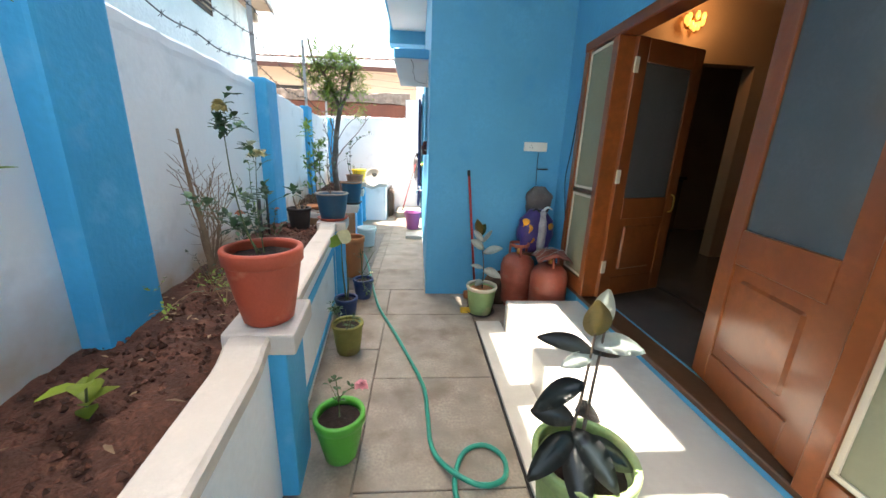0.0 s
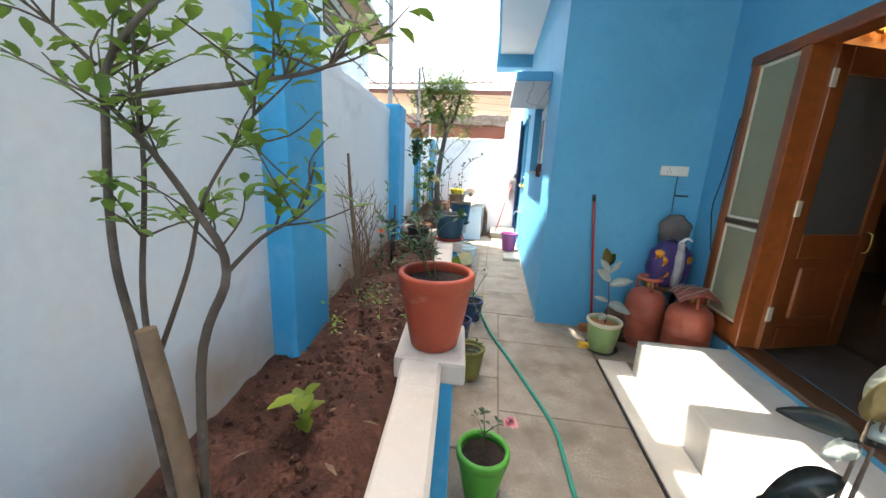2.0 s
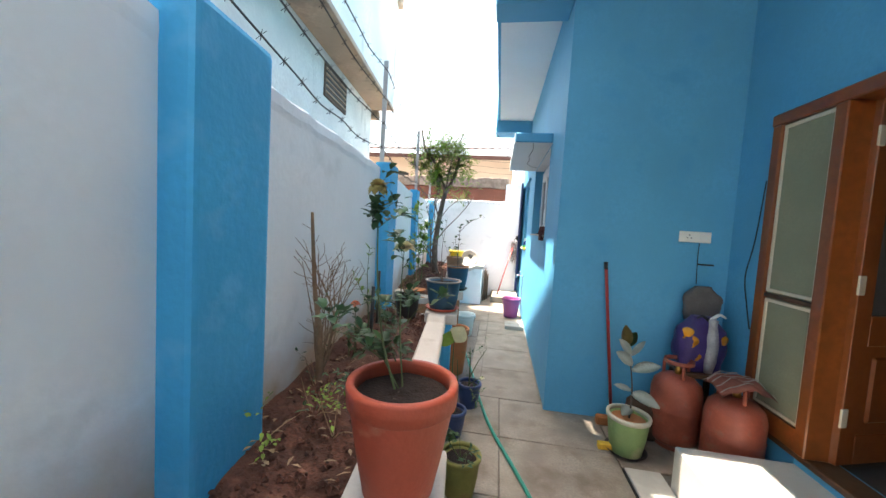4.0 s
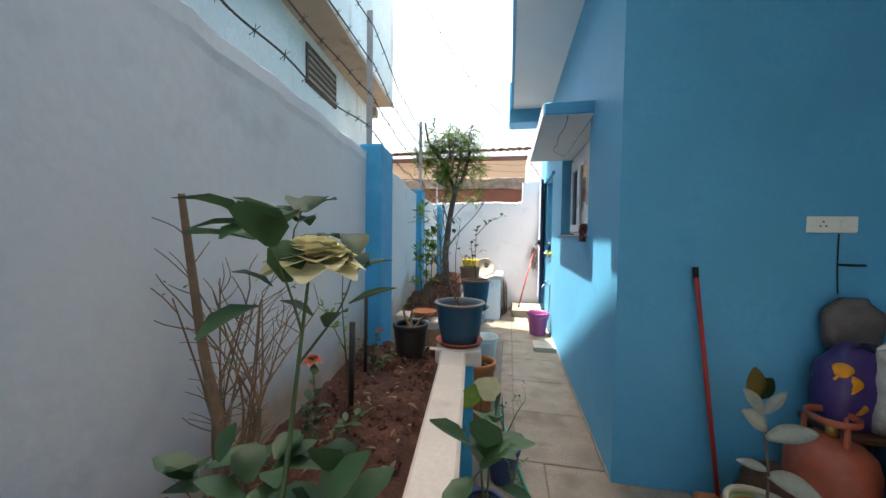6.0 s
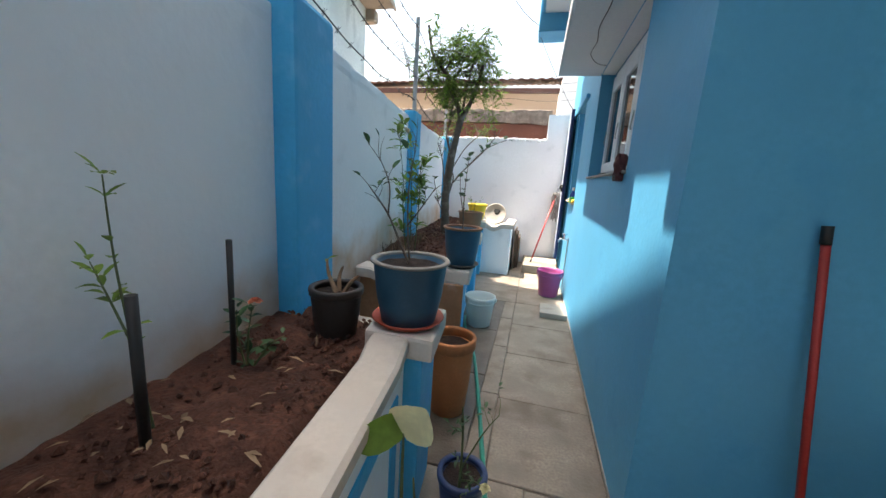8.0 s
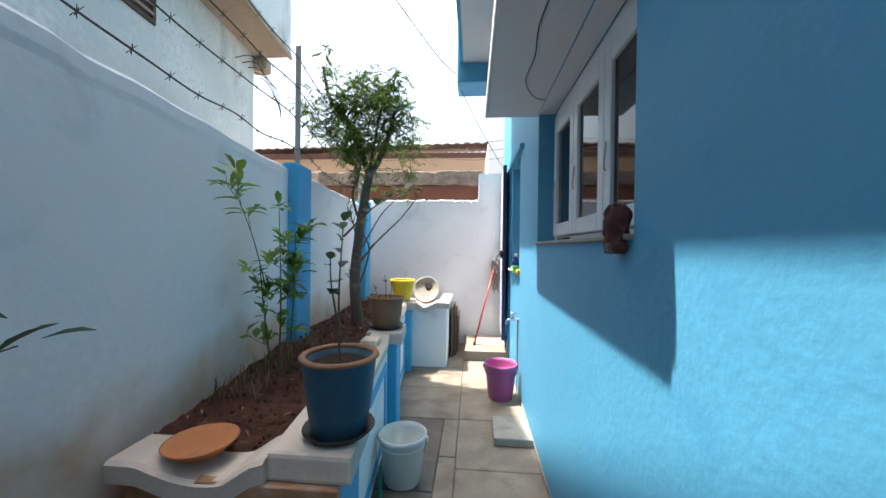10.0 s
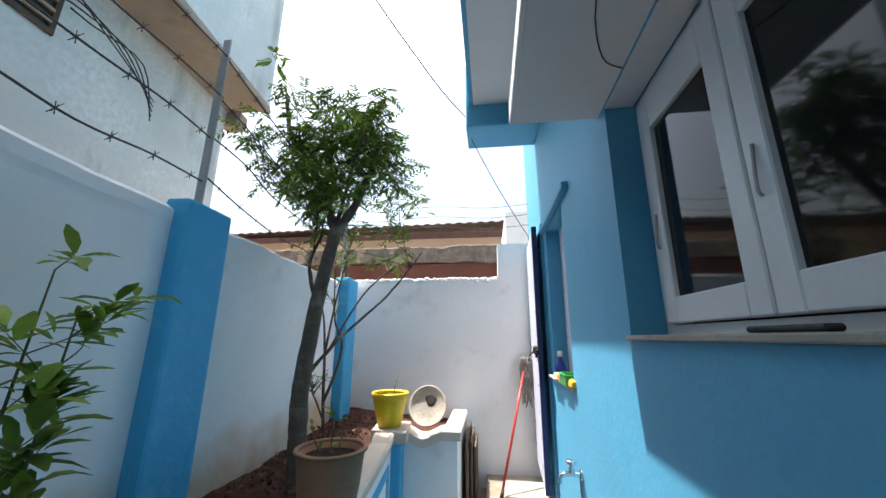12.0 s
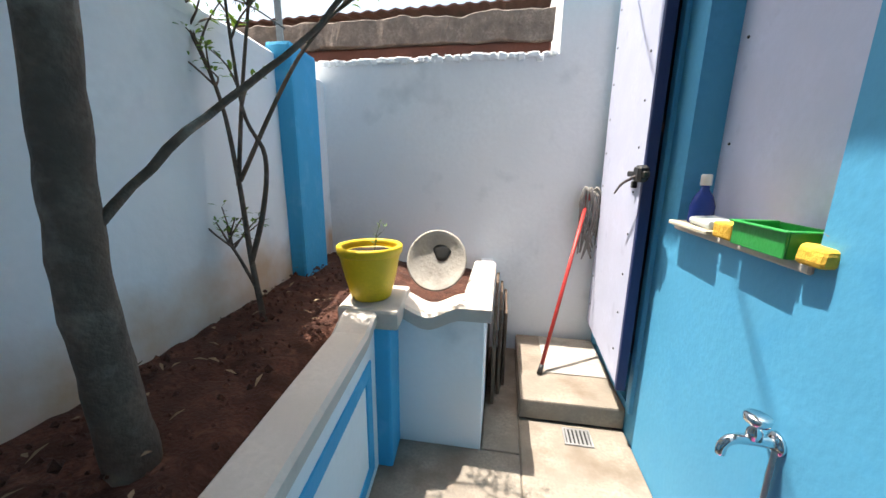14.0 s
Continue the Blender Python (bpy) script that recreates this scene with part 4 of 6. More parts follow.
def bloom(ob, at, r, material, label, n=26, seed=3, tilt=(0, 0), ball=False):
    """A full flower head of overlapping petals."""
    rr = random.Random(seed)
    bm = bmesh.new()
    for i in range(n):
        t = i / n
        a = i * 2.4
        lift = (1.3 - 2.3 * t) if ball else 0.95 - 0.9 * t
        d = Vector((math.cos(a) * (0.35 + t) + tilt[0], math.sin(a) * (0.35 + t) + tilt[1], lift + rr.uniform(-0.1, 0.1)))
        add_leaf(bm, Vector(at) - Vector((0, 0, 0.0 if ball else r * 0.3)), d, r * (0.75 + 0.4 * t), r * 1.05, 0.15 + 0.2 * t, n=3)
    part("flower", bm, material, ob, label)


# ---- pots and plants along the first planter ----
P1 = (1.105, 1.865, COPE_Z + 0.008)
pot("flower_pot", "large terracotta red pot standing on the planter coping", P1, 0.142, 0.092, 0.295, TERRA, fill=0.88, rim_h=0.2)
rose = plant("rose_bush", "leafy rose with two cream yellow blooms in the red pot", (1.10, 1.87, 1.02),
             [[1.1, (-0.01, 0.0, 0.0), (-0.055, 0.0, 0.14), (-0.078, 0.0, 0.30), (-0.083, -0.004, 0.44), (-0.085, -0.008, 0.52)],
              [0.9, (0.0, 0.02, 0.0), (-0.03, 0.07, 0.15), (-0.05, 0.13, 0.28), (-0.055, 0.16, 0.38)],
              [0.7, (-0.01, 0.01, 0.02), (-0.09, 0.05, 0.11), (-0.16, 0.06, 0.16)], [0.7, (-0.03, 0.04, 0.08), (-0.08, 0.10, 0.15), (-0.12, 0.16, 0.20)],
              [0.6, (-0.06, 0.0, 0.10), (-0.12, -0.04, 0.16), (-0.17, -0.06, 0.18)], [0.6, (-0.03, 0.07, 0.15), (0.0, 0.13, 0.2), (0.04, 0.17, 0.22)]],
             LEAFD, 250, 0.037, 0.08, TWIG, 0.0030, 5, 0.62, 0.10, twigs=22, twig_len=0.085)
whorl = bmesh.new()
wr = random.Random(77)
for k in range(16):
    a = k * 2.4
    add_leaf(whorl, (-0.085, -0.008, 0.522 - 0.0045 * k), (math.cos(a), math.sin(a), wr.uniform(-0.9, 0.1)), wr.uniform(0.016, 0.023), 0.021, 0.3, n=4)
part("whorl", whorl, LEAFD, rose, "dark drooping leaves under the wilting bloom")
bloom(rose, (-0.085, -0.01, 0.548), 0.026, PETALF, "wilting brown-edged cream rose", 40, 5, ball=True)
bloom(rose, (-0.055, 0.165, 0.392), 0.033, PETALC, "open cream yellow rose", 48, 8)

pot("flower_pot", "dull blue pot with a worn pale rim on the planter end", (0.893, 3.90, COPE_Z + 0.008), 0.15, 0.105, 0.25, BLUEP, RIMW, TERRA, fill=0.9, rim_h=0.05)
plant("dry_shrub", "half-bare shrub with dark stems and few leaves in the blue pot", (0.893, 3.90, COPE_Z + 0.20),
      [[1.5, (0.02, -0.01, 0), (-0.04, 0.0, 0.10), (-0.10, 0.0, 0.22), (-0.17, -0.02, 0.32)], [1.0, (0.0, 0.0, 0.0), (-0.03, 0.03, 0.18), (-0.035, 0.04, 0.34), (-0.02, 0.05, 0.46)],
       [0.8, (-0.03, 0.03, 0.18), (0.02, 0.03, 0.25), (0.07, 0.04, 0.33)], [0.8, (-0.10, 0.0, 0.22), (-0.09, -0.02, 0.33), (-0.13, -0.03, 0.43)]],
      LEAFD, 26, 0.05, 0.05, BARK, 0.0042, 12, 0.5, 0.6, twigs=16, twig_len=0.10)
pot("flower_pot", "small black nursery pot on the soil", (0.60, 3.86, SOIL_Z - 0.01), 0.105, 0.078, 0.21, BLACKP)
plant("cut_aloe", "trimmed tan aloe stumps in the black pot", (0.60, 3.86, SOIL_Z + 0.17), [[(0, 0, 0), (-0.04, 0.01, 0.07), (-0.05, 0.01, 0.13)], [(0.03, 0, 0), (0.06, 0.0, 0.05), (0.09, 0.01, 0.08)], [(0, 0.02, 0), (-0.01, 0.04, 0.06), (0.0, 0.05, 0.10)]], LEAFY, 3, 0.05, 0.02, STICK, 0.011, 4)
plant("croton", "broad-leaved young plant with yellowing leaves in the soil", (0.80, 1.40, SOIL_Z - 0.01),
      [[(0, 0, 0), (0.01, 0, 0.08), (0.02, 0, 0.14)]], LEAFY, 9, 0.095, 0.02, TWIG, 0.006, 9, 0.55, 0.4)

# lime tree close to the first pillar
plant("lime_tree", "young lime tree with bare grey stems and sparse fresh leaves", (0.851, 1.008, SOIL_Z - 0.02),
      [[q[0]] + [(p[0] * 0.65, p[1] * 0.65, p[2] if p[2] < 0.01 else 0.292 + p[2] * 0.65) for p in q[1:]] for q in [[1.3, (-0.03, 0, 0.0), (-0.08, 0, 0.28), (-0.105, 0, 0.54), (-0.075, 0.0, 0.80), (-0.04, 0.0, 0.93), (0.10, 0.0, 1.05), (0.18, -0.01, 1.13), (0.25, -0.02, 1.17)],
       [1.5, (0.02, 0, 0.0), (0.07, 0, 0.28), (0.16, 0.0, 0.53), (0.10, 0.0, 0.66), (0.01, 0.0, 0.78), (-0.06, 0.0, 0.85)],
       [0.9, (-0.045, 0, 0.86), (0.10, 0.01, 0.88), (0.25, 0.02, 0.90), (0.38, 0.03, 0.93), (0.43, 0.04, 1.0)],
       [1.0, (-0.05, 0, 0.20), (-0.05, 0.0, 0.45), (0.0, 0.0, 0.74), (0.01, 0.01, 1.09)],
       [0.8, (-0.04, 0, 0.30), (0.05, 0.02, 0.52), (0.11, 0.02, 0.68), (0.24, 0.03, 0.86)],
       [0.7, (0.16, 0, 0.53), (0.22, 0.03, 0.60), (0.30, 0.05, 0.66), (0.33, 0.06, 0.76)],
       [0.6, (0.10, 0.0, 1.05), (0.03, 0.0, 1.13), (0.02, 0.0, 1.22)], [0.6, (-0.075, 0, 0.92), (-0.17, 0.0, 1.0), (-0.25, 0.0, 1.05)]]],
      LEAF, 620, 0.029, 0.05, BARK, 0.0052, 21, 0.5, 0.42, "tree", twigs=80, twig_len=0.10)
part("stump", bm_tube([(0.874, 0.99, SOIL_Z - 0.03), (0.87, 0.985, 1.0), (0.848, 0.98, 1.225)], 0.015, 0.012, 10), STICK, None)
tagged(bpy.data.objects["stump"], "cut tan tree stump in the planter soil", "stump")

ds = plant("dead_shrub", "dry leafless shrub with a thick broken tan stake", (0.535, 2.51, SOIL_Z - 0.02),
           [[3.8, (0.0, 0.0, 0), (0.0, -0.01, 0.28), (-0.015, -0.04, 0.5), (-0.012, -0.09, 0.83)]] +
           [[0.9, (0.0, 0.0, 0.05), (0.0 + 0.05 * math.cos(k), 0.04 + 0.05 * math.sin(k), 0.30), (0.0 + 0.12 * math.cos(k * 2.1), 0.07 + 0.14 * math.sin(k * 1.7), 0.55 + 0.03 * (k % 4))] for k in range(15)],
           LEAFD, 30, 0.02, 0.03, STICK, 0.0048, 34, 0.5, 0.3, twigs=110, twig_len=0.13)
r2 = plant("rose_bush", "small rose with a coral bloom in the soil", (0.564, 2.837, SOIL_Z - 0.01), [[(0, 0, 0), (0.01, 0, 0.15), (0, 0, 0.33)], [(0.02, 0, 0), (0.08, 0.02, 0.1), (0.14, 0.04, 0.14)], [(-0.02, 0, 0), (-0.05, 0.05, 0.1), (-0.06, 0.08, 0.16)]], LEAFD, 46, 0.04, 0.05, TWIG, 0.004, 14, 0.6, 0.3)
bloom(r2, (0, 0, 0.345), 0.03, PETALR, "coral rose", 24, 2)
plant("young_sapling", "thin upright sapling beside a dark stake", (0.50, 3.20, SOIL_Z - 0.01), [[(0.02, 0, 0), (0.01, -0.02, 0.25), (0, -0.03, 0.45), (0.01, -0.04, 0.62)], [0.8, (0.01, -0.02, 0.25), (-0.05, -0.02, 0.36), (-0.09, -0.02, 0.43)]], LEAF, 34, 0.04, 0.04, TWIG, 0.004, 15, 0.45, 0.35)
tagged(part("garden_stake", bm_tube([(0.545, 3.16, SOIL_Z - 0.03), (0.55, 3.16, 1.06)], 0.012, 0.012, 8), BLACK), "short dark stake pushed into the soil", "stake")
r3 = plant("rose_bush", "low dark rose bush with an orange bloom", (0.50, 3.50, SOIL_Z - 0.01), [[(0, 0, 0), (0.01, 0, 0.14), (0.03, 0, 0.24)], [(0, 0, 0), (-0.05, 0.02, 0.12), (-0.06, 0.03, 0.2)], [(0, 0, 0), (0.06, 0.03, 0.1), (0.1, 0.05, 0.13)]], LEAFD, 48, 0.038, 0.06, TWIG, 0.004, 16, 0.6, 0.2)
bloom(r3, (0.04, 0, 0.26), 0.022, PETALR, "orange rose", 18, 4)
tagged(part("short_stake", bm_tube([(0.47, 3.48, SOIL_Z - 0.03), (0.475, 3.48, 1.12)], 0.009, 0.009, 8), BLACK), "short dark stake beside a rose bush", "stake")
for k, (y, u) in enumerate(((2.0, 0.10), (2.25, 0.2), (2.15, 0.32), (2.45, 0.12))):
    plant("creeping_herb", "straggly low herb with pale twigs on the soil", (wall_x(y) + u, y, SOIL_Z), [[(0, 0, 0), (0.04 * math.cos(k), 0.05, 0.06), (0.1 * math.cos(k), 0.12, 0.10)], [(0, 0, 0), (-0.05, 0.02, 0.08), (-0.06, 0.0, 0.16)], [(0, 0, 0), (0.05, -0.03, 0.05), (0.11, -0.03, 0.05)]], LEAFD if k % 2 else LEAF, 46, 0.024, 0.07, STICK, 0.0025, 40 + k, 0.5, 0.15, twigs=9, twig_len=0.09)
plant("young_sapling", "thin upright sapling with small dark leaves", (0.42, 2.2, SOIL_Z), [[(0, 0, 0), (0.0, 0.01, 0.12), (0.01, 0.0, 0.28)]], LEAFD, 22, 0.028, 0.05, TWIG, 0.003, 45, 0.5, 0.3)

# pots on the floor beside the planter
pot("flower_pot", "bright green pot on the floor beside the planter", (1.335, 1.955, 0.0), 0.118, 0.075, 0.245, GREENP, rim_h=0.2)
hib = plant("hibiscus", "small shrub with one pale pink bloom in the green pot", (1.335, 1.955, 0.2), [[(0, 0, 0), (0, 0, 0.12), (-0.01, 0.01, 0.22)], [0.8, (0, 0, 0.12), (0.05, 0.0, 0.17), (0.10, 0.0, 0.19)], [0.7, (0, 0, 0.1), (-0.04, 0.02, 0.18)]], LEAFD, 34, 0.03, 0.05, TWIG, 0.004, 17, 0.5, 0.4)
bloom(hib, (0.105, 0, 0.205), 0.034, PETALP, "pale pink bloom", 14, 6, (0.1, -0.5))
pot("flower_pot", "mossy olive clay pot on the floor", (1.20, 2.875, 0.0), 0.112, 0.08, 0.235, OLIVEP, rim_h=0.12)
plant("rose_bush", "thin rose twigs with small leaves in the olive pot", (1.20, 2.875, 0.19), [[(0, 0, 0), (-0.05, -0.04, 0.1), (-0.08, -0.08, 0.18)], [(0, 0, 0), (0.03, -0.05, 0.08), (0.03, -0.09, 0.06)], [(0, 0, 0), (-0.02, 0.05, 0.12)]], LEAFD, 90, 0.032, 0.06, TWIG, 0.0035, 18, 0.5, 0.2, twigs=10, twig_len=0.07)
pot("flower_pot", "small indigo plastic pot on the floor", (1.085, 3.42, 0.0), 0.098, 0.07, 0.19, INDIGOP)
al = plant("elephant_ear", "upright plant with one large two-toned leaf", (1.085, 3.42, 0.15), [[1.2, (0, 0, 0), (-0.02, 0, 0.3), (-0.02, -0.01, 0.55)], [(0.01, 0, 0), (0.02, 0.01, 0.2), (0.01, 0.0, 0.4)]], LEAF, 0, 0.1, 0.0, TWIG, 0.007, 19)
lbm = bmesh.new()
add_leaf(lbm, (-0.02, -0.01, 0.53), (0.45, -0.25, 0.9), 0.15, 0.13, 0.1, Vector((0, -1, 0.2)), 6)
part("leaf", lbm, PETALC, al, "pale cream-green leaf")
lbm = bmesh.new()
add_leaf(lbm, (-0.02, -0.01, 0.53), (-0.5, -0.3, 0.35), 0.14, 0.12, 0.35, Vector((0.3, -1, 0.3)), 6)
part("leaf", lbm, LEAF, al, "green leaf")
pot("flower_pot", "small indigo plastic pot on the floor", (1.165, 3.86, 0.0), 0.10, 0.072, 0.20, INDIGOP)
cr = plant("chrysanthemum", "wispy grey-green plant with small pale yellow blooms", (1.165, 3.80, 0.16), [[1.6, (0, 0, 0), (0.0, 0, 0.2), (-0.01, 0, 0.36)], [(0, 0, 0.05), (0.06, -0.06, 0.12), (0.10, -0.12, 0.16)], [(0, 0, 0.1), (0.07, 0.03, 0.25), (0.12, 0.04, 0.33)], [(0, 0, 0.0), (0.03, -0.10, 0.05), (0.05, -0.17, 0.0)]], LEAFD, 80, 0.03, 0.08, TWIG, 0.004, 20, 0.35, 0.2, twigs=16, twig_len=0.08)
bloom(cr, (0.105, -0.125, 0.175), 0.02, PETALC, "pale yellow bloom", 16, 7)
pot("flower_pot", "tall orange clay pot on the floor by the planter gap", (0.955, 4.50, 0.0), 0.138, 0.10, 0.465, CLAYOR, fill=0.88, rim_h=0.14)

# ---- second planter ----
sc = thing("clay_saucer", "shallow terracotta saucer lying on the coping", "saucer", (0.445, 4.85, 0.718))
dish = part("dish", bm_lathe([(0.078, 0), (0.108, 0.03), (0.112, 0.034), (0.103, 0.034), (0.076, 0.012), (0, 0.012)], 32), CLAYOR, sc)
pot("flower_pot", "dull blue pot with a mud-stained rim in a saucer", (0.895, 4.90, COPE_Z + 0.008), 0.128, 0.088, 0.262, BLUEP, BROWNP, BLACKP, fill=0.88, rim_h=0.06)
plant("cotton_sapling", "sapling with round dark leaves in the blue pot", (0.895, 4.90, COPE_Z + 0.21), [[1.2, (0, 0, 0), (-0.01, 0.01, 0.25), (0.0, 0.02, 0.50)], [(0, 0.01, 0.1), (-0.04, 0.02, 0.28), (-0.05, 0.03, 0.40)], [(0, 0.02, 0.45), (0.10, 0.06, 0.56), (0.22, 0.08, 0.62)]], LEAFD, 24, 0.045, 0.03, BARK, 0.004, 22, 0.75, 0.45)
pot("flower_pot", "brown clay pot on the planter post", (0.675, 6.42, COPE_Z + 0.008), 0.138, 0.098, 0.235, BROWNP, rim_h=0.05, fill=0.86, saucer=BLACKP)
plant("bare_twigs", "few bare twigs with a small leaf in the clay pot", (0.67, 6.42, COPE_Z + 0.19), [[(0, 0, 0), (0.0, 0.01, 0.12), (-0.01, 0.0, 0.22)], [(0.03, 0, 0), (0.04, 0.02, 0.12), (0.03, 0.03, 0.16)], [(-0.02, 0, 0), (-0.07, 0.0, 0.08), (-0.09, 0.01, 0.13)]], LEAF, 9, 0.045, 0.03, BARK, 0.004, 23, 0.5, 0.2)
tagged(part("flat_stone", uneven(bm_box(0.60, 0.72, 6.02, 6.14, COPE_Z - 0.035, COPE_Z + 0.012, 0.01), 0.004, 9), COPE), "small pale flat stone on the coping", "stone")
pot("flower_pot", "small yellow pot standing on the planter corner", (0.525, 7.81, COPE_Z + 0.008), 0.142, 0.088, 0.24, YELLOWP, fill=0.86)
plant("neem_seedling", "tiny feathery seedling in the yellow pot", (0.545, 7.81, COPE_Z + 0.20), [[(0, 0, 0), (0.01, 0, 0.08), (0.03, 0, 0.15)], [0.7, (0.01, 0, 0.08), (0.05, 0.01, 0.12)]], LEAF, 14, 0.022, 0.04, TWIG, 0.0025, 24, 0.35, 0.3)
dc = thing("round_pan", "round grey iron pan leaning against the end wall", "pan", (0.80, 8.27, SOIL_Z + 0.16))
dc.matrix_basis = pose(0.752, 8.21, SOIL_Z + 0.165, 68, 0, -6)
part("bowl", bm_lathe([(0, -0.03), (0.08, -0.028), (0.145, -0.01), (0.165, 0.008), (0.17, 0.014), (0.16, 0.014), (0.14, -0.002), (0.08, -0.02), (0, -0.022)], 40), GREYPL, dc, "rusty grey pan")
part("stain", bm_lathe([(0.05, -0.0205), (0.03, -0.0185), (0, -0.0185)], 16, (0.02, 0.05, 0.004), 0.2), BLACK, dc, "sooty patch")

vine = plant("leafy_vine", "tall leafy green climber in the planter against the wall", (0.28, 5.60, SOIL_Z - 0.02),
             [[(0, 0, 0), (0.0, 0.02, 0.3), (-0.02, 0.05, 0.6), (-0.06, 0.10, 0.92)], [(0.04, 0.04, 0), (0.05, 0.06, 0.4), (0.04, 0.10, 0.8)], [(-0.02, -0.02, 0), (-0.05, -0.04, 0.3), (-0.06, -0.08, 0.62)], [0.6, (-0.05, -0.04, 0.5), (-0.02, -0.20, 0.76), (0.03, -0.40, 0.95)]],
             LEAF, 300, 0.085, 0.09, TWIG, 0.006, 25, 0.42, 0.12, twigs=34, twig_len=0.14)
gb = bmesh.new()
rr = random.Random(6)
for _ in range(260):
    y = rr.uniform(5.2, 6.15)
    u = rr.uniform(0.02, 0.22)
    add_leaf(gb, (wall_x(y) + u, y, SOIL_Z + 0.01), (rr.uniform(-0.4, 0.4), rr.uniform(-0.4, 0.4), 1), rr.uniform(0.05, 0.14), 0.006, 0.2, n=2)
tagged(part("dry_grass", gb, LITTER), "tuft of dry straw-coloured grass along the wall", "grass", kind="stuff")

# ---- the tree in the second planter ----
def big_tree():
    rr = random.Random(11)
    ob = thing("tree", "slender neem tree with a dark curved trunk and fine airy leaves", "tree", (0.27, 6.92, SOIL_Z - 0.03))
    limbs = [((0.015, 0.0, -0.04), (0.0, 0.0, 0.18), (-0.014, 0.0, 0.46), (0.01, 0.0, 0.74), (0.05, 0.0, 1.06), (0.115, 0.0, 1.40)),
             ((0.115, 0.0, 1.38), (0.03, 0.0, 1.60), (-0.12, 0.02, 1.90), (-0.28, 0.04, 2.10), (-0.36, 0.06, 2.42)),
             ((0.115, 0.0, 1.38), (0.21, 0.06, 1.60), (0.27, 0.10, 1.82), (0.31, 0.14, 2.02)),
             ((0.115, 0.0, 1.42), (0.15, 0.05, 1.75), (0.22, 0.06, 2.05), (0.36, 0.08, 2.38)),
             ((-0.01, 0.0, 0.53), (0.12, 0.16, 0.76), (0.34, 0.38, 1.04), (0.56, 0.47, 1.36)),
             ((-0.12, 0.02, 1.92), (-0.03, 0.12, 2.15), (0.0, 0.2, 2.45)), ((-0.12, 0.02, 1.92), (-0.36, 0.12, 1.95), (-0.56, 0.2, 1.85)), ((0.03, 0.0, 0.95), (-0.06, 0.05, 1.2), (-0.03, 0.12, 1.45), (-0.24, 0.25, 1.6))]
    radii = [(0.054, 0.036), (0.030, 0.013), (0.030, 0.020), (0.014, 0.006), (0.012, 0.005), (0.010, 0.004), (0.010, 0.004), (0.013, 0.006)]
    tb = bmesh.new()
    lines = [add_tube(tb, l, a, b, 10, 7) for l, (a, b) in zip(limbs, radii)]
    uneven(tb, 0.006, 14)
    part("trunk", tb, BARK, ob)
    fb, wb = bmesh.new(), bmesh.new()
    cen = Vector((0.08, 0.08, 1.90))
    starts = [p for l in lines[1:4] + lines[5:] for p in l[len(l) // 3:]] + lines[4][-6:]
    for k in range(78):
        q = rr.choice(starts)
        a, e = rr.uniform(0, 6.28), rr.uniform(-0.75, 0.8)
        goal = cen + Vector((math.cos(a) * 0.60, math.sin(a) * 0.55, e * 0.62)) * rr.uniform(0.55, 1.12)
        if k % 7 == 0:
            goal += Vector((rr.uniform(-0.1, 0.35), 0, -0.22))
        if (goal - q).length > 0.62:
            goal = q + (goal - q).normalized() * 0.55
        mid = (q + goal) / 2 + Vector((rr.uniform(-1, 1), rr.uniform(-1, 1), rr.uniform(0, 1))) * 0.06
        line = add_tube(wb, [q, mid, goal], 0.0045, 0.0015, 5, 5)
        for j in range(2, len(line)):
            for _ in range(2):
                d = Vector((rr.uniform(-1, 1), rr.uniform(-1, 1), rr.uniform(-0.7, 0.5))).normalized()
                L = rr.uniform(0.07, 0.14)
                side = d.cross(Vector((0, 0, 1)))
                if side.length < 0.1:
                    side = Vector((1, 0, 0))
                side.normalize()
                for m in range(5):
                    t = 0.25 + 0.18 * m
                    for sg in (-1, 1):
                        if rr.random() < 0.78:
                            add_leaf(fb, line[j] + d * L * t - Vector((0, 0, 0.02 * t)), d * 0.8 + side * sg, rr.uniform(0.028, 0.048), 0.016, 0.25, n=2)
    part("branchlet", wb, BARK, ob, kind="stuff")
    part("crown", fb, LEAFN, ob, kind="stuff")


LEAFN = mat("neem_leaf", (0.15, 0.25, 0.035), 0.5, vary=0.3, scale=4, grain=50, bump=0.0, per_island=0.45, sub=0.45)
big_tree()
plant("young_tree", "thin forked young tree with bare dark stems near the corner", (0.075, 7.67, SOIL_Z - 0.02), [[1.0, (0, 0, 0), (-0.03, 0, 0.3), (-0.05, 0, 0.65), (-0.10, 0, 0.98), (-0.25, -0.02, 1.35)], [0.9, (-0.03, 0, 0.28), (0.05, 0, 0.5), (0.09, -0.01, 0.72), (0.02, -0.02, 0.9), (-0.02, 0.0, 1.35)], [0.6, (0.0, 0, 0.12), (-0.08, 0, 0.28), (-0.13, 0.0, 0.36)], [0.7, (-0.05, 0.0, 0.6), (-0.02, 0.05, 1.0), (0.05, 0.1, 1.5)], [0.7, (-0.04, 0.0, 0.62), (0.2, 0.1, 1.1), (0.45, 0.15, 1.35)]],
      LEAFN, 520, 0.032, 0.1, BARK, 0.014, 27, 0.4, 0.74, "tree", twigs=48, twig_len=0.2, r_end=0.005)

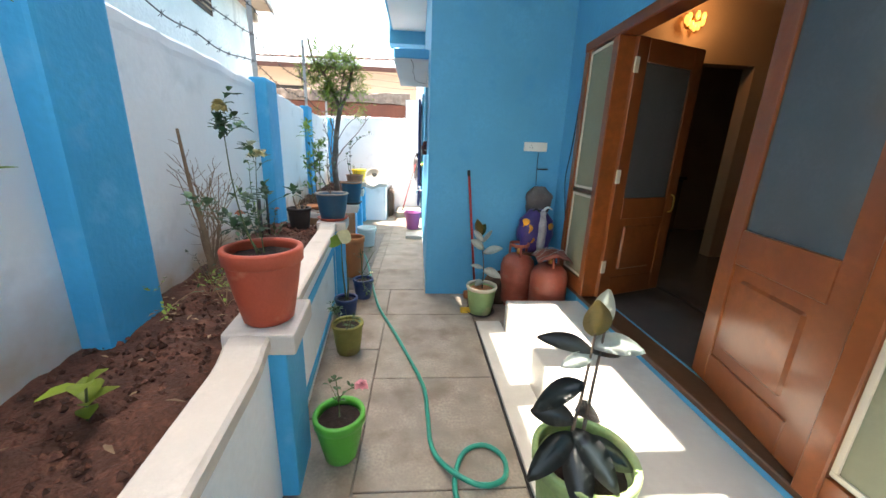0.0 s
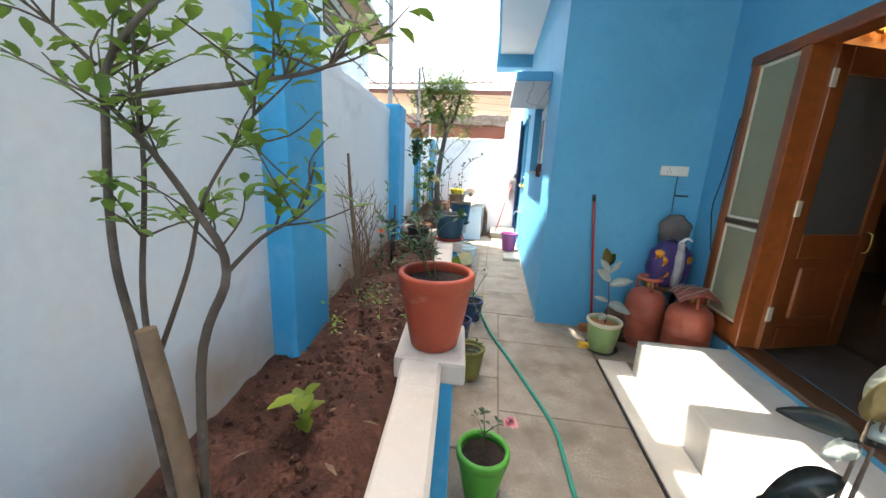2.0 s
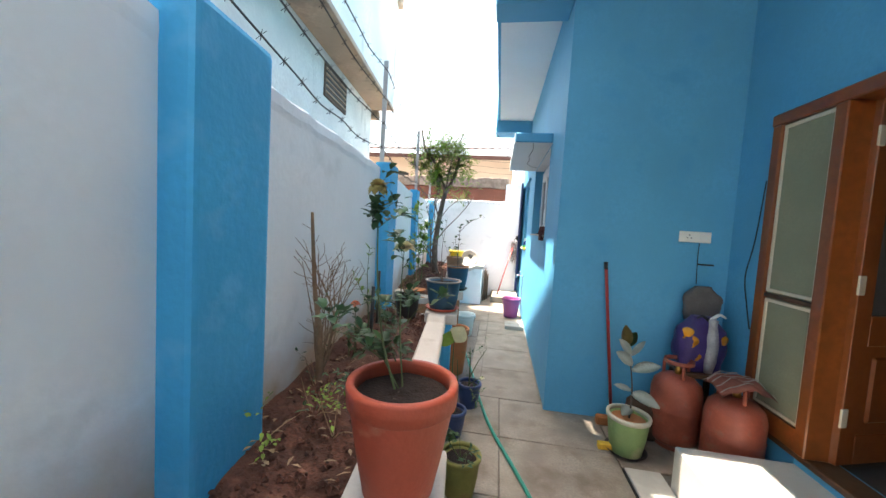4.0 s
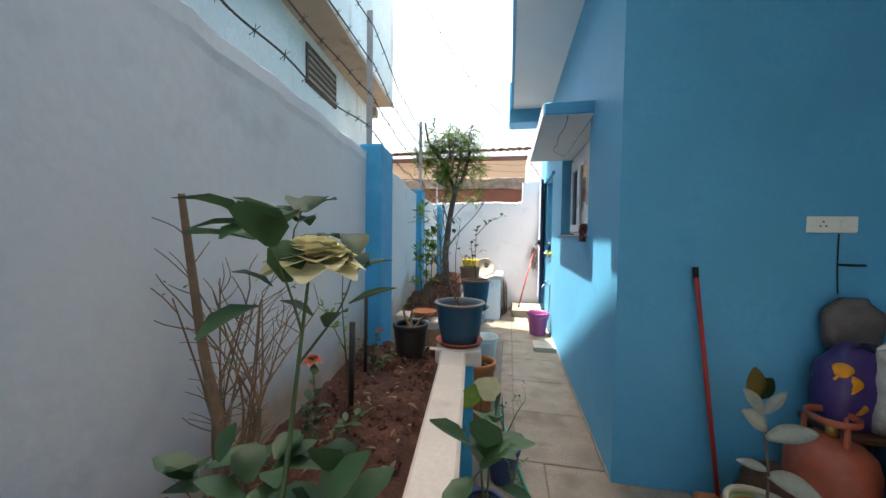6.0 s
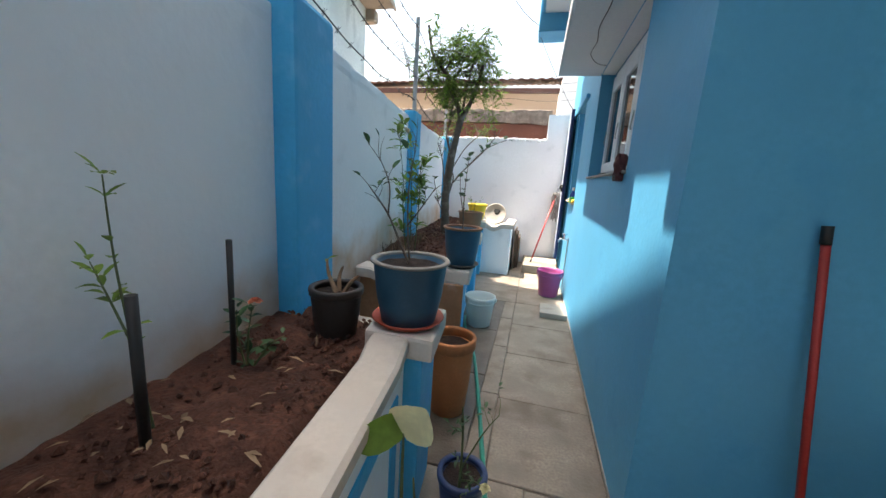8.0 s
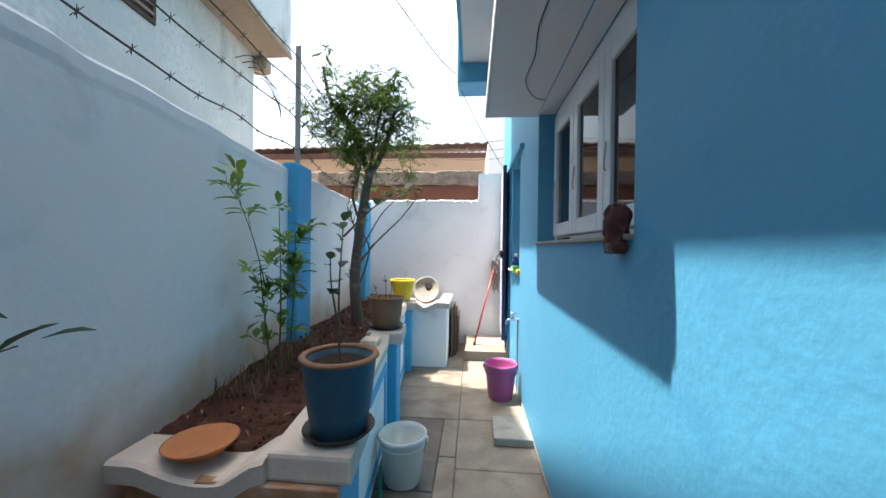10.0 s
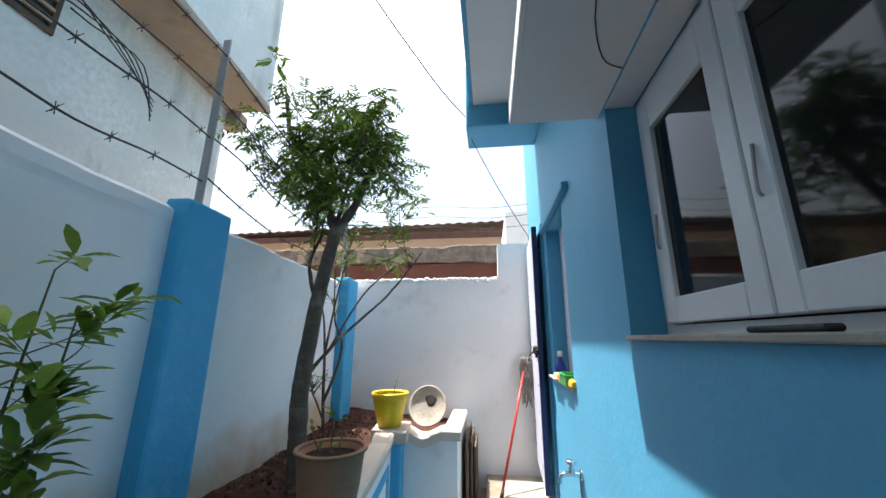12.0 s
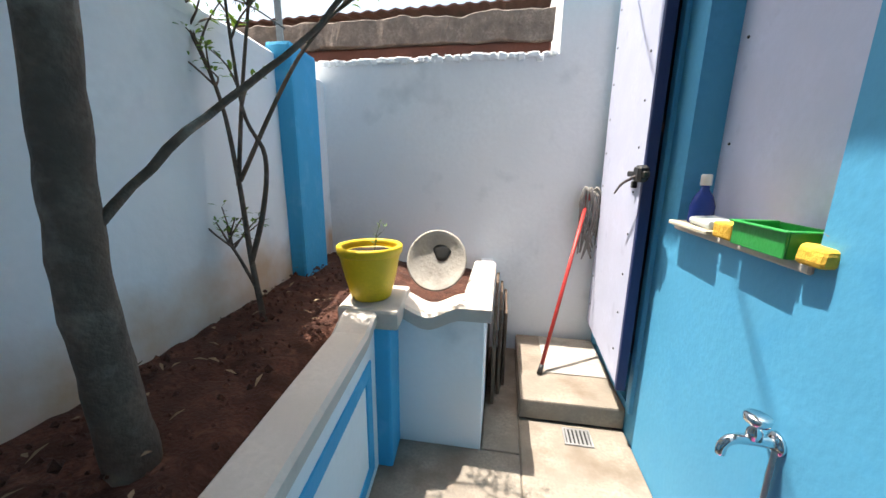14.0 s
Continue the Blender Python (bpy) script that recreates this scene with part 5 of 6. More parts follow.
# ---- things by the entrance ----
def rubber_plant(name, label, at, stems, leaves, seed):
    ob = plant(name, label, at, stems, RUBBER, 0, 0.1, 0, BARK, 0.009, seed)
    for q, way, L, W, dr, m in leaves:
        b = bmesh.new()
        add_leaf(b, q, way, L, W, dr, Vector((-0.4, -1, 0.9)), 8)
        bmesh.ops.solidify(b, geom=b.faces[:], thickness=0.0016)
        part("leaf", b, m, ob, {"silvery_sunlit_leaf": "silvery leaf with sunlight in its colour", "olive_rubber_leaf": "olive underside turned up"}.get(m.name, ""))
    return ob


pot("flower_pot", "pale green streaked pot on the marble step", (2.285, 1.50, 0.013), 0.178, 0.115, 0.43, SAGEP, fill=0.84, rim_h=0.14)
rubber_plant("rubber_plant", "rubber plant with large glossy dark leaves tied to a stick", (2.22, 1.48, 0.40),
             [[1.0, (0, 0, 0), (0.0, 0.01, 0.14), (0.02, 0.02, 0.30), (0.03, 0.02, 0.52)], [0.9, (0.04, 0.02, 0), (0.05, 0.02, 0.3), (0.06, 0.02, 0.56)]],
             [((0.0, 0, 0.14), (-1, -0.5, -0.15), 0.20, 0.085, 0.3, RUBBER), ((0.0, 0, 0.12), (0.9, -0.3, -0.1), 0.20, 0.085, 0.25, RUBBER), ((0, 0, 0.12), (-0.15, -1, -0.35), 0.19, 0.095, 0.35, RUBBER),
              ((0, 0, 0.16), (0.5, -0.8, -0.3), 0.18, 0.085, 0.3, RUBBER), ((0, 0.01, 0.18), (-0.7, 0.2, 0.35), 0.16, 0.08, 0.3, RUBBER), ((0, 0.01, 0.22), (0.8, 0.4, -0.1), 0.15, 0.075, 0.5, RUBBER),
              ((0.02, 0.02, 0.32), (-0.8, 0.1, -0.15), 0.16, 0.08, 0.55, RUBBER), ((0.03, 0.02, 0.44), (-1, 0.3, 0.45), 0.19, 0.06, 0.25, RUBBER), ((0.03, 0.02, 0.5), (-0.25, -0.3, 1), 0.15, 0.085, 0.0, RUBBERU),
              ((0.03, 0.02, 0.5), (0.25, 0.2, 1), 0.16, 0.07, 0.05, SUNSILVERL), ((0.03, 0.02, 0.46), (1, -0.2, 0.45), 0.17, 0.075, 0.4, SUNSILVERL), ((0.03, 0.02, 0.42), (-0.7, -0.2, 0.1), 0.12, 0.05, 0.2, SUNSILVERL), ((0.03, 0.02, 0.44), (0.9, 0.4, 0.1), 0.14, 0.075, 0.35, RUBBER)], 51)
pot("flower_pot", "pale green streaked pot with a cream rim on the floor", (2.285, 3.53, 0.0), 0.140, 0.10, 0.27, SAGEP, CREAMTRIM, BLACKP, soil=CLAYOR, fill=0.86, rim_h=0.12)
rubber_plant("rubber_plant", "small rubber plant with silvery upright leaves", (2.29, 3.53, 0.21),
             [[0.8, (0.0, 0, 0), (0.0, 0, 0.25), (-0.04, 0.03, 0.54)]],
             [((-0.01, 0, 0.40), (-0.8, -0.3, 0.7), 0.176, 0.080, 0.1, SUNSILVERL), ((-0.01, 0, 0.36), (0.9, -0.2, 0.5), 0.189, 0.080, 0.15, SUNSILVERL), ((-0.02, 0.01, 0.47), (-0.7, -0.1, 0.8), 0.135, 0.058, 0.0, SUNSILVERL), ((-0.02, 0.01, 0.46), (0.6, -0.1, 0.9), 0.135, 0.043, 0.0, SUNSILVERL),
              ((-0.04, 0.03, 0.52), (-0.3, -0.4, 1), 0.176, 0.072, 0.0, RUBBERU), ((-0.04, 0.03, 0.52), (0.2, -0.3, 0.8), 0.135, 0.072, 0.1, LEAFD), ((0, 0, 0.2), (0.7, -0.5, 0.1), 0.176, 0.087, 0.3, SUNSILVERL), ((0, 0, 0.1), (-0.5, -0.6, 0.1), 0.135, 0.072, 0.2, SUNSILVERL), ((0, 0, 0.22), (-0.9, 0.1, 0.3), 0.121, 0.043, 0.1, SUNSILVERL)], 52)


def gas_cylinder(at, label):
    ob = thing("gas_cylinder", label, "gas cylinder", at, "gas cylinders by the door")
    part("body", bm_lathe([(0.12, 0.03), (0.150, 0.06), (0.16, 0.11), (0.16, 0.27), (0.163, 0.28), (0.16, 0.29), (0.16, 0.40), (0.145, 0.46), (0.10, 0.505), (0.04, 0.52), (0, 0.522)], 36), CYL, ob)
    part("foot_ring", bm_lathe([(0.115, 0), (0.118, 0.04), (0.11, 0.04), (0.108, 0.0)], 28, cap=False), CYL, ob)
    part("valve", bm_lathe([(0.022, 0.52), (0.022, 0.56), (0.014, 0.565), (0.014, 0.59), (0, 0.59)], 14), GOLD, ob, "brass valve")
    part("collar", bm_lathe([(0.088, 0.595), (0.094, 0.60), (0.094, 0.625), (0.086, 0.625), (0.086, 0.597)], 28, cap=False), CYL, ob, "carrying ring")
    for i in range(3):
        a = i * 2.1 + 0.4
        part("bracket", bm_tube([(0.09 * math.cos(a), 0.09 * math.sin(a), 0.50), (0.09 * math.cos(a), 0.09 * math.sin(a), 0.60)], 0.011, 0.011, 6, 0), CYL, ob)
    return ob


gas_cylinder((2.86, 3.42, 0.0), "worn red gas cylinder with a folded cloth on top")
gas_cylinder((2.66, 3.72, 0.0), "worn red gas cylinder standing against the blue wall")
cl = thing("folded_cloth", "folded pinkish striped cloth draped over a gas cylinder", "cloth", (2.86, 3.42, 0.628))
cbm = bmesh.new()
g = [[cbm.verts.new((-0.15 + 0.30 * i / 12, -0.12 + 0.24 * j / 10, 0.006 - 0.9 * max(0, math.hypot(-0.15 + 0.30 * i / 12, -0.12 + 0.24 * j / 10) - 0.095) + 0.010 * math.sin(i * 1.3) * math.cos(j))) for j in range(11)] for i in range(13)]
for i in range(12):
    for j in range(10):
        cbm.faces.new((g[i][j], g[i + 1][j], g[i + 1][j + 1], g[i][j + 1])).smooth = True
bmesh.ops.solidify(cbm, geom=cbm.faces[:], thickness=0.014)
part("cloth", cbm, CLOTHP, cl)
for k in range(5):
    j = 1 + 2 * k
    sbm = bmesh.new()
    q = [(-0.15 + 0.30 * i / 12, -0.12 + 0.24 * j / 10) for i in range(13)]
    vs = [[sbm.verts.new((x, y + d, 0.017 - 0.9 * max(0, math.hypot(x, y) - 0.095) + 0.010 * math.sin(i * 1.3) * math.cos(j))) for i, (x, y) in enumerate(q)] for d in (-0.006, 0.006)]
    for i in range(12):
        sbm.faces.new((vs[0][i], vs[0][i + 1], vs[1][i + 1], vs[1][i]))
    bmesh.ops.solidify(sbm, geom=sbm.faces[:], thickness=0.004)
    part("stripe", sbm, CLOTHW, cl, "pale stripe")


def soft_bag(name, label, at, sx, sy, h, material, seed, turn=0):
    ob = thing(name, label, "bag", at, turn=turn)
    bm = bmesh.new()
    rings = []
    for k in range(13):
        t = k / 12
        w = (0.85 + 0.25 * math.sin(math.pi * t)) * (1 if t < 0.75 else 1 - 1.9 * (t - 0.75))
        rings.append([bm.verts.new((sx * w * math.copysign(abs(math.cos(a)) ** 0.7, math.cos(a)) + 0.02 * noise.noise(Vector((a * 2, t * 4, seed))), sy * w * math.copysign(abs(math.sin(a)) ** 0.8, math.sin(a)) + 0.018 * noise.noise(Vector((a * 2, t * 4, seed + 9))), h * t)) for a in (2 * math.pi * i / 22 for i in range(22))])
    for a, b in zip(rings, rings[1:]):
        for i in range(22):
            bm.faces.new((a[i], a[(i + 1) % 22], b[(i + 1) % 22], b[i])).smooth = True
    bm.faces.new(list(reversed(rings[0])))
    bm.faces.new(rings[-1])
    part("bag_body", bm, material, ob)
    return ob


tagged(part("low_stool", join(bm_box(2.68, 3.00, 3.70, 3.95, 0.50, 0.53, 0.006), bm_box(2.70, 2.73, 3.72, 3.75, 0.0, 0.50), bm_box(2.95, 2.98, 3.72, 3.75, 0.0, 0.50), bm_box(2.70, 2.73, 3.91, 3.94, 0.0, 0.50), bm_box(2.95, 2.98, 3.91, 3.94, 0.0, 0.50)), DARKWOOD), "dark wooden stool half hidden behind the cylinders", "stool")
bag = soft_bag("printed_bag", "purple printed plastic bag with orange discs, half full", (2.83, 3.82, 0.532), 0.155, 0.085, 0.40, PURPLE, 2)
for x, z, r in ((-0.12, 0.29, 0.036), (-0.10, 0.225, 0.048), (-0.06, 0.12, 0.034), (0.12, 0.25, 0.035)):
    part("print", uneven(bm_lathe([(r, 0), (r * 0.96, 0.004), (0, 0.005)], 18, wobble=0.18), 0.006, 14), ORANGE, bag, "orange print").matrix_basis = pose(x, -0.087 + abs(x) * 0.12, z, 90, 0, 28 * x / 0.12)
part("white_print", uneven(bm_lathe([(0.026, 0.0), (0.042, 0.08), (0.048, 0.18), (0.036, 0.28), (0.022, 0.34), (0.03, 0.38), (0, 0.39)], 20, (0.035, -0.072, 0.01), 0.12), 0.012, 16), PALEBAG, bag, "pale crumpled front panel")
part("knot", bm_tube([(0.03, -0.05, 0.38), (0.07, -0.07, 0.43), (0.12, -0.06, 0.41)], 0.016, 0.006), PLASTICW, bag, "tied handle")
part("knot", bm_tube([(0.02, -0.05, 0.38), (-0.03, -0.06, 0.41), (-0.06, -0.05, 0.39)], 0.012, 0.005), BLACK, bag, "dark tied handle")
soft_bag("grey_sack", "slumped grey sack hanging behind the printed bag", (2.86, 3.90, 0.88), 0.115, 0.05, 0.26, GREYB, 6)
tagged(part("wall_hook", bm_tube([(2.84, HY - 0.002, 1.30), (2.86, HY - 0.03, 1.30), (2.93, HY - 0.03, 1.30)], 0.007), BLACK), "short black hook on the blue wall", "hook")
soft_bag("brown_sack", "crumpled brown sack lying at the wall foot", (2.50, 3.80, 0.0), 0.13, 0.11, 0.30, BROWNST, 8)
sw = thing("switch_socket", "ivory wall socket and switch plate", "socket", (2.795, HY, 1.505))
part("plate", bm_box(-0.112, 0.112, -0.012, -0.001, -0.042, 0.042, 0.005), PLASTICW, sw)
part("switch", bm_box(0.03, 0.06, -0.017, -0.0125, -0.022, 0.022, 0.002), PLASTICW, sw)
part("socket_face", bm_box(-0.075, -0.01, -0.015, -0.0125, -0.03, 0.03, 0.003), PLASTICW, sw)
for dx, dz in ((-0.055, -0.008), (-0.03, -0.008), (-0.043, 0.014)):
    part("pin_hole", bm_box(dx - 0.004, dx + 0.004, -0.0158, -0.0152, dz - 0.004, dz + 0.004), BLACK, sw)
tagged(part("thin_cable", bm_tube([(2.83, HY - 0.004, 1.46), (2.83, HY - 0.006, 1.30), (2.835, HY - 0.01, 1.15)], 0.003), BLACK), "thin dark cable running down from the socket", "cable")
tagged(part("frame_cable", bm_tube([(DX - 0.01, 3.66, 1.9), (DX - 0.012, 3.70, 1.5), (DX - 0.015, 3.75, 1.25), (DX - 0.01, 3.71, 1.05), (DX - 0.01, 3.66, 0.9)], 0.004), BLACK), "black cable curling along the door frame", "cable")
br = thing("floor_squeegee", "floor wiper with a long red handle leaning on the blue wall", "floor wiper")
part("handle", bm_tube([(2.17, 3.935, 1.24), (2.285, 3.86, 0.06)], 0.012, 0.012, 10, 0), REDST, br)
part("grip", bm_tube([(2.168, 3.937, 1.27), (2.1715, 3.934, 1.215)], 0.0145, 0.0145, 10, 0), BLACK, br)
part("blade", bm_box(2.17, 2.42, 3.83, 3.885, 0.0, 0.075, 0.012), CLAYOR, br, "orange-brown head")
tagged(part("wooden_block", bm_box(2.10, 2.20, 3.50, 3.545, 0.0, 0.045, 0.005), SPONGE), "small yellow wooden block on the floor", "block")

# hose
hs = thing("garden_hose", "long green garden hose lying along the floor with one loop", "hose")
part("tube", bm_tube([(1.93, 1.30, 0.013), (1.90, 1.55, 0.013), (1.87, 1.76, 0.013), (1.93, 1.93, 0.013), (2.04, 1.975, 0.013), (2.12, 1.90, 0.014), (2.10, 1.78, 0.02), (1.98, 1.735, 0.036), (1.84, 1.83, 0.036), (1.775, 1.98, 0.013), (1.76, 2.2, 0.013), (1.74, 2.45, 0.013), (1.63, 2.80, 0.013), (1.52, 3.12, 0.013), (1.36, 3.55, 0.013), (1.27, 3.9, 0.013), (1.21, 4.2, 0.013), (1.14, 4.55, 0.013), (1.07, 4.88, 0.013), (0.98, 5.25, 0.013), (0.85, 5.62, 0.013), (0.78, 5.95, 0.013)], 0.0125, 0.0125, 10, 8), HOSE, hs)

# ---- passage things ----
def bucket(name, label, at, rt, rb, h, material, handle_mat, tilt=60):
    ob = thing(name, label, "bucket", at)
    part("body", bm_lathe([(rb * 0.95, 0), (rb, 0.006), (rt * 0.97, h - 0.03), (rt, h - 0.026), (rt * 1.02, h), (rt - 0.006, h), (rt * 0.95, h - 0.03), (rb - 0.006, 0.01), (0, 0.01)], 36), material, ob)
    part("band", bm_lathe([(rt * 0.945, h * 0.78), (rt * 0.965, h * 0.785), (rt * 0.97, h * 0.81), (rt * 0.955, h * 0.815)], 36, cap=False), material, ob)
    pts = [(rt * 1.03 * math.cos(a), rt * 1.0 * math.sin(a) * math.cos(radians(tilt)), h - 0.03 - rt * math.sin(a) * math.sin(radians(tilt))) for a in (math.pi * k / 10 for k in range(11))]
    part("handle", bm_tube([(-p[0], -p[1], p[2]) for p in pts], 0.004, 0.004, 6, 3), handle_mat, ob, "bail handle")
    for sg in (-1, 1):
        part("lug", bm_box(sg * rt - 0.012, sg * rt + 0.012, -0.014, 0.014, h - 0.05, h - 0.015, 0.004), material, ob)
    return ob


bucket("plastic_bucket", "magenta pink plastic bucket on the floor by the wall", (1.605, 7.09, 0.0), 0.15, 0.112, 0.325, PINK, PINK)
bucket("plastic_bucket", "milky white plastic bucket beside the planter", (0.93, 5.84, 0.0), 0.14, 0.108, 0.285, MILKY, METAL, 75)
tagged(part("stone_block", uneven(bm_box(1.50, 1.775, 6.26, 6.60, 0.0, 0.055, 0.01, None, 2), 0.004, 9), GREYPL), "flat dark stone block on the floor by the wall", "stone")
dr = thing("floor_drain", "small grey slotted drain grate in the floor", "drain", (1.53, 8.02, 0.001))
part("frame", join(bm_box(-0.07, 0.07, -0.06, -0.05, 0, 0.006), bm_box(-0.07, 0.07, 0.05, 0.06, 0, 0.006), bm_box(-0.07, -0.06, -0.05, 0.05, 0, 0.006), bm_box(0.06, 0.07, -0.05, 0.05, 0, 0.006)), METAL, dr)
# no hole here: the shade below the bars is a thin black plate
part("pit", bm_box(-0.06, 0.06, -0.05, 0.05, 0, 0.002), BLACK, dr, "flat black plate for the shaded depth of the drain")
for i in range(6):
    part("bar", bm_box(-0.055 + i * 0.02, -0.045 + i * 0.02, -0.05, 0.05, 0.002, 0.006), METAL, dr)
mp = thing("mop", "string mop with a red handle standing head up", "mop")
part("handle", bm_tube([(1.365, 8.38, 0.135), (1.655, 8.86, 1.19)], 0.012, 0.012, 10, 0), REDST, mp)
part("tip", bm_tube([(1.362, 8.375, 0.127), (1.378, 8.40, 0.18)], 0.016, 0.014, 10, 0), BLACK, mp, "black hanging tip")
yb = bmesh.new()
for k in range(34):
    a = k * 2.4
    o = Vector((1.655 + 0.02 * math.cos(a), 8.855 + 0.012 * math.sin(a), 1.19 + 0.02 * math.sin(k)))
    s = 0.5 + 0.5 * math.sin(k * 1.7)
    add_tube(yb, [o, o + Vector((0.03 * math.cos(a), -0.03, 0.025)), o + Vector((0.05 * math.cos(a) + 0.015, -0.03, -0.10)), o + Vector((0.045 * math.cos(a * 1.3) + 0.02, -0.015, -0.22 - 0.2 * s))], 0.006, 0.005, 5, 4)
part("yarn", yb, GREYCL, mp, "grey mop strings", "stuff")
part("clamp", bm_box(1.625, 1.685, 8.83, 8.88, 1.15, 1.20, 0.008), REDST, mp)
bd = thing("leaning_boards", "dark weathered boards leaning in the gap beside the planter", "boards")
for k in range(3):
    part("board", bm_box(1.075 + k * 0.03, 1.095 + k * 0.03, 8.2 + 0.1 * k, 8.85, 0.004, 0.62 - 0.06 * k, 0.004), PLANK, bd)
tp = thing("water_tap", "chrome water tap with a pipe running down the wall", "tap", (HX, 7.225, 0.70))
part("flange", bm_lathe([(0.03, 0), (0.028, 0.008), (0.014, 0.012), (0, 0.012)], 20), CHROME, tp).matrix_basis = pose(-0.001, 0, 0, 0, -90, 0)
part("spout", bm_tube([(-0.008, 0, 0), (-0.06, 0, 0.004), (-0.10, 0, 0.0), (-0.118, 0, -0.02), (-0.12, 0, -0.045)], 0.014, 0.011, 14), CHROME, tp)
part("bonnet", bm_lathe([(0.018, 0), (0.016, 0.02), (0.010, 0.03), (0.010, 0.042), (0, 0.042)], 16, (-0.055, 0, 0.01)), CHROME, tp)
part("knob", bm_lathe([(0.012, 0), (0.027, 0.004), (0.029, 0.018), (0.024, 0.024), (0, 0.026)], 18, (-0.055, 0, 0.05), 0.08), CHROME, tp, "round tap knob")
part("pipe", bm_tube([(-0.012, -0.012, -0.01), (-0.014, -0.014, -0.3), (-0.012, -0.012, -0.68)], 0.006, 0.006, 10), METAL, tp, "pipe below the tap")

# ledge things
z = WIN2[2] + 0.003
sp = thing("spray_bottle", "dark blue spray bottle with a white cap on the ledge", "bottle", (HX + 0.03, 7.80, z))
part("bottle", bm_lathe([(0.036, 0), (0.04, 0.006), (0.04, 0.075), (0.03, 0.11), (0.014, 0.135), (0.014, 0.15), (0, 0.15)], 22), SPRAY, sp)
part("cap", bm_lathe([(0.018, 0.15), (0.018, 0.185), (0.014, 0.19), (0, 0.19)], 16), PLASTICW, sp, "white cap")
tagged(part("chopping_board", bm_box(HX - 0.05, HX + 0.05, 7.60, 7.86, z, z + 0.016, 0.004), CREAMTRIM), "small pale board lying on the ledge", "board")
tagged(part("cleaning_cloth", uneven(bm_box(HX - 0.035, HX + 0.04, 7.60, 7.74, z + 0.017, z + 0.05, 0.016, None, 3), 0.008, 30), MILKY), "crumpled pale cloth on a board", "cloth")
tagged(part("sponge", uneven(bm_box(HX - 0.035, HX + 0.035, 7.50, 7.59, z, z + 0.05, 0.008, None, 2), 0.003, 40), SPONGE), "yellow sponge on the ledge", "sponge")
tr = thing("soap_tray", "green plastic tray on the ledge", "tray", (HX + 0.02, 7.385, z))
part("tray_body", join(bm_box(-0.055, 0.055, -0.095, 0.095, 0, 0.006), bm_box(-0.06, -0.054, -0.1, 0.1, 0.0, 0.065, 0.002), bm_box(0.054, 0.06, -0.1, 0.1, 0.0, 0.065, 0.002), bm_box(-0.054, 0.054, -0.1, -0.094, 0.0, 0.065, 0.002), bm_box(-0.054, 0.054, 0.094, 0.1, 0.0, 0.065, 0.002)), GREENT, tr)
part("lip", join(bm_box(-0.068, -0.054, -0.108, 0.108, 0.062, 0.068, 0.002), bm_box(-0.054, 0.054, -0.108, -0.094, 0.062, 0.068, 0.002), bm_box(-0.054, 0.054, 0.094, 0.108, 0.062, 0.068, 0.002)), GREENT, tr)
tagged(part("scrub_pad", uneven(bm_box(HX - 0.03, HX + 0.04, 7.195, 7.27, z, z + 0.045, 0.014, None, 3), 0.006, 30), SPONGE), "yellow scrubbing pad on the ledge", "sponge")
tagged(part("steel_scrubber", uneven(bm_lathe([(0.01, 0), (0.03, 0.01), (0.034, 0.025), (0.02, 0.045), (0, 0.048)], 18, (HX + 0.035, 7.235, z + 0.044)), 0.006, 60), GREYCL), "grey wire scrubber on a yellow pad", "scrubber")
rag = soft_bag("window_rag", "maroon and grey rag bundle hanging from the window sill", (HX - 0.02, 4.87, 1.385), 0.026, 0.05, 0.15, MAROON, 12)
part("pale_fold", uneven(bm_box(-0.03, -0.015, -0.04, 0.02, 0.0, 0.035, 0.008), 0.006, 20), GREYB, rag, "pale fold")
tagged(part("sill_tool", bm_box(HX + 0.0, HX + 0.03, 5.55, 5.72, 1.444, 1.456, 0.004), BLACK), "small dark tool lying on the sill", "tool")

# ---- fence on the garden wall ----
fn = thing("barbed_wire_fence", "sagging barbed wire strands on steel posts above the wall", "fence")
POSTS = (-0.25, 1.88, 4.06, 6.30, 8.40)
for y in POSTS:
    x = wall_x(y) - 0.02
    part("post", join(bm_box(x - 0.02, x + 0.02, y - 0.02, y - 0.013, 1.9, 2.88), bm_box(x - 0.02, x - 0.013, y - 0.013, y + 0.02, 1.9, 2.88)), METAL, fn, "grey steel angle post")
rr = random.Random(9)
for k in range(4):
    zz = 2.12 + 0.22 * k
    for a, b in zip(POSTS, POSTS[1:]):
        wbm = bmesh.new()
        pts = [Vector((wall_x(a + (b - a) * t) - 0.01 + rr.uniform(-0.01, 0.01), a + (b - a) * t, zz - 0.07 * math.sin(math.pi * t) + rr.uniform(-0.014, 0.014))) for t in (i / 8 for i in range(9))]
        line = add_tube(wbm, pts, 0.0042, 0.0042, 5, 5)
        for q in line[2::3]:
            for s in (Vector((0.016, 0.006, 0.016)), Vector((-0.006, 0.010, 0.018)), Vector((0.010, -0.008, 0.015))):
                add_tube(wbm, [q - s, q + s], 0.0016, 0.0012, 4, 0)
        part("strand", wbm, RUST, fn)
f2 = thing("end_wire_fence", "barbed wire strands above the end wall", "fence")
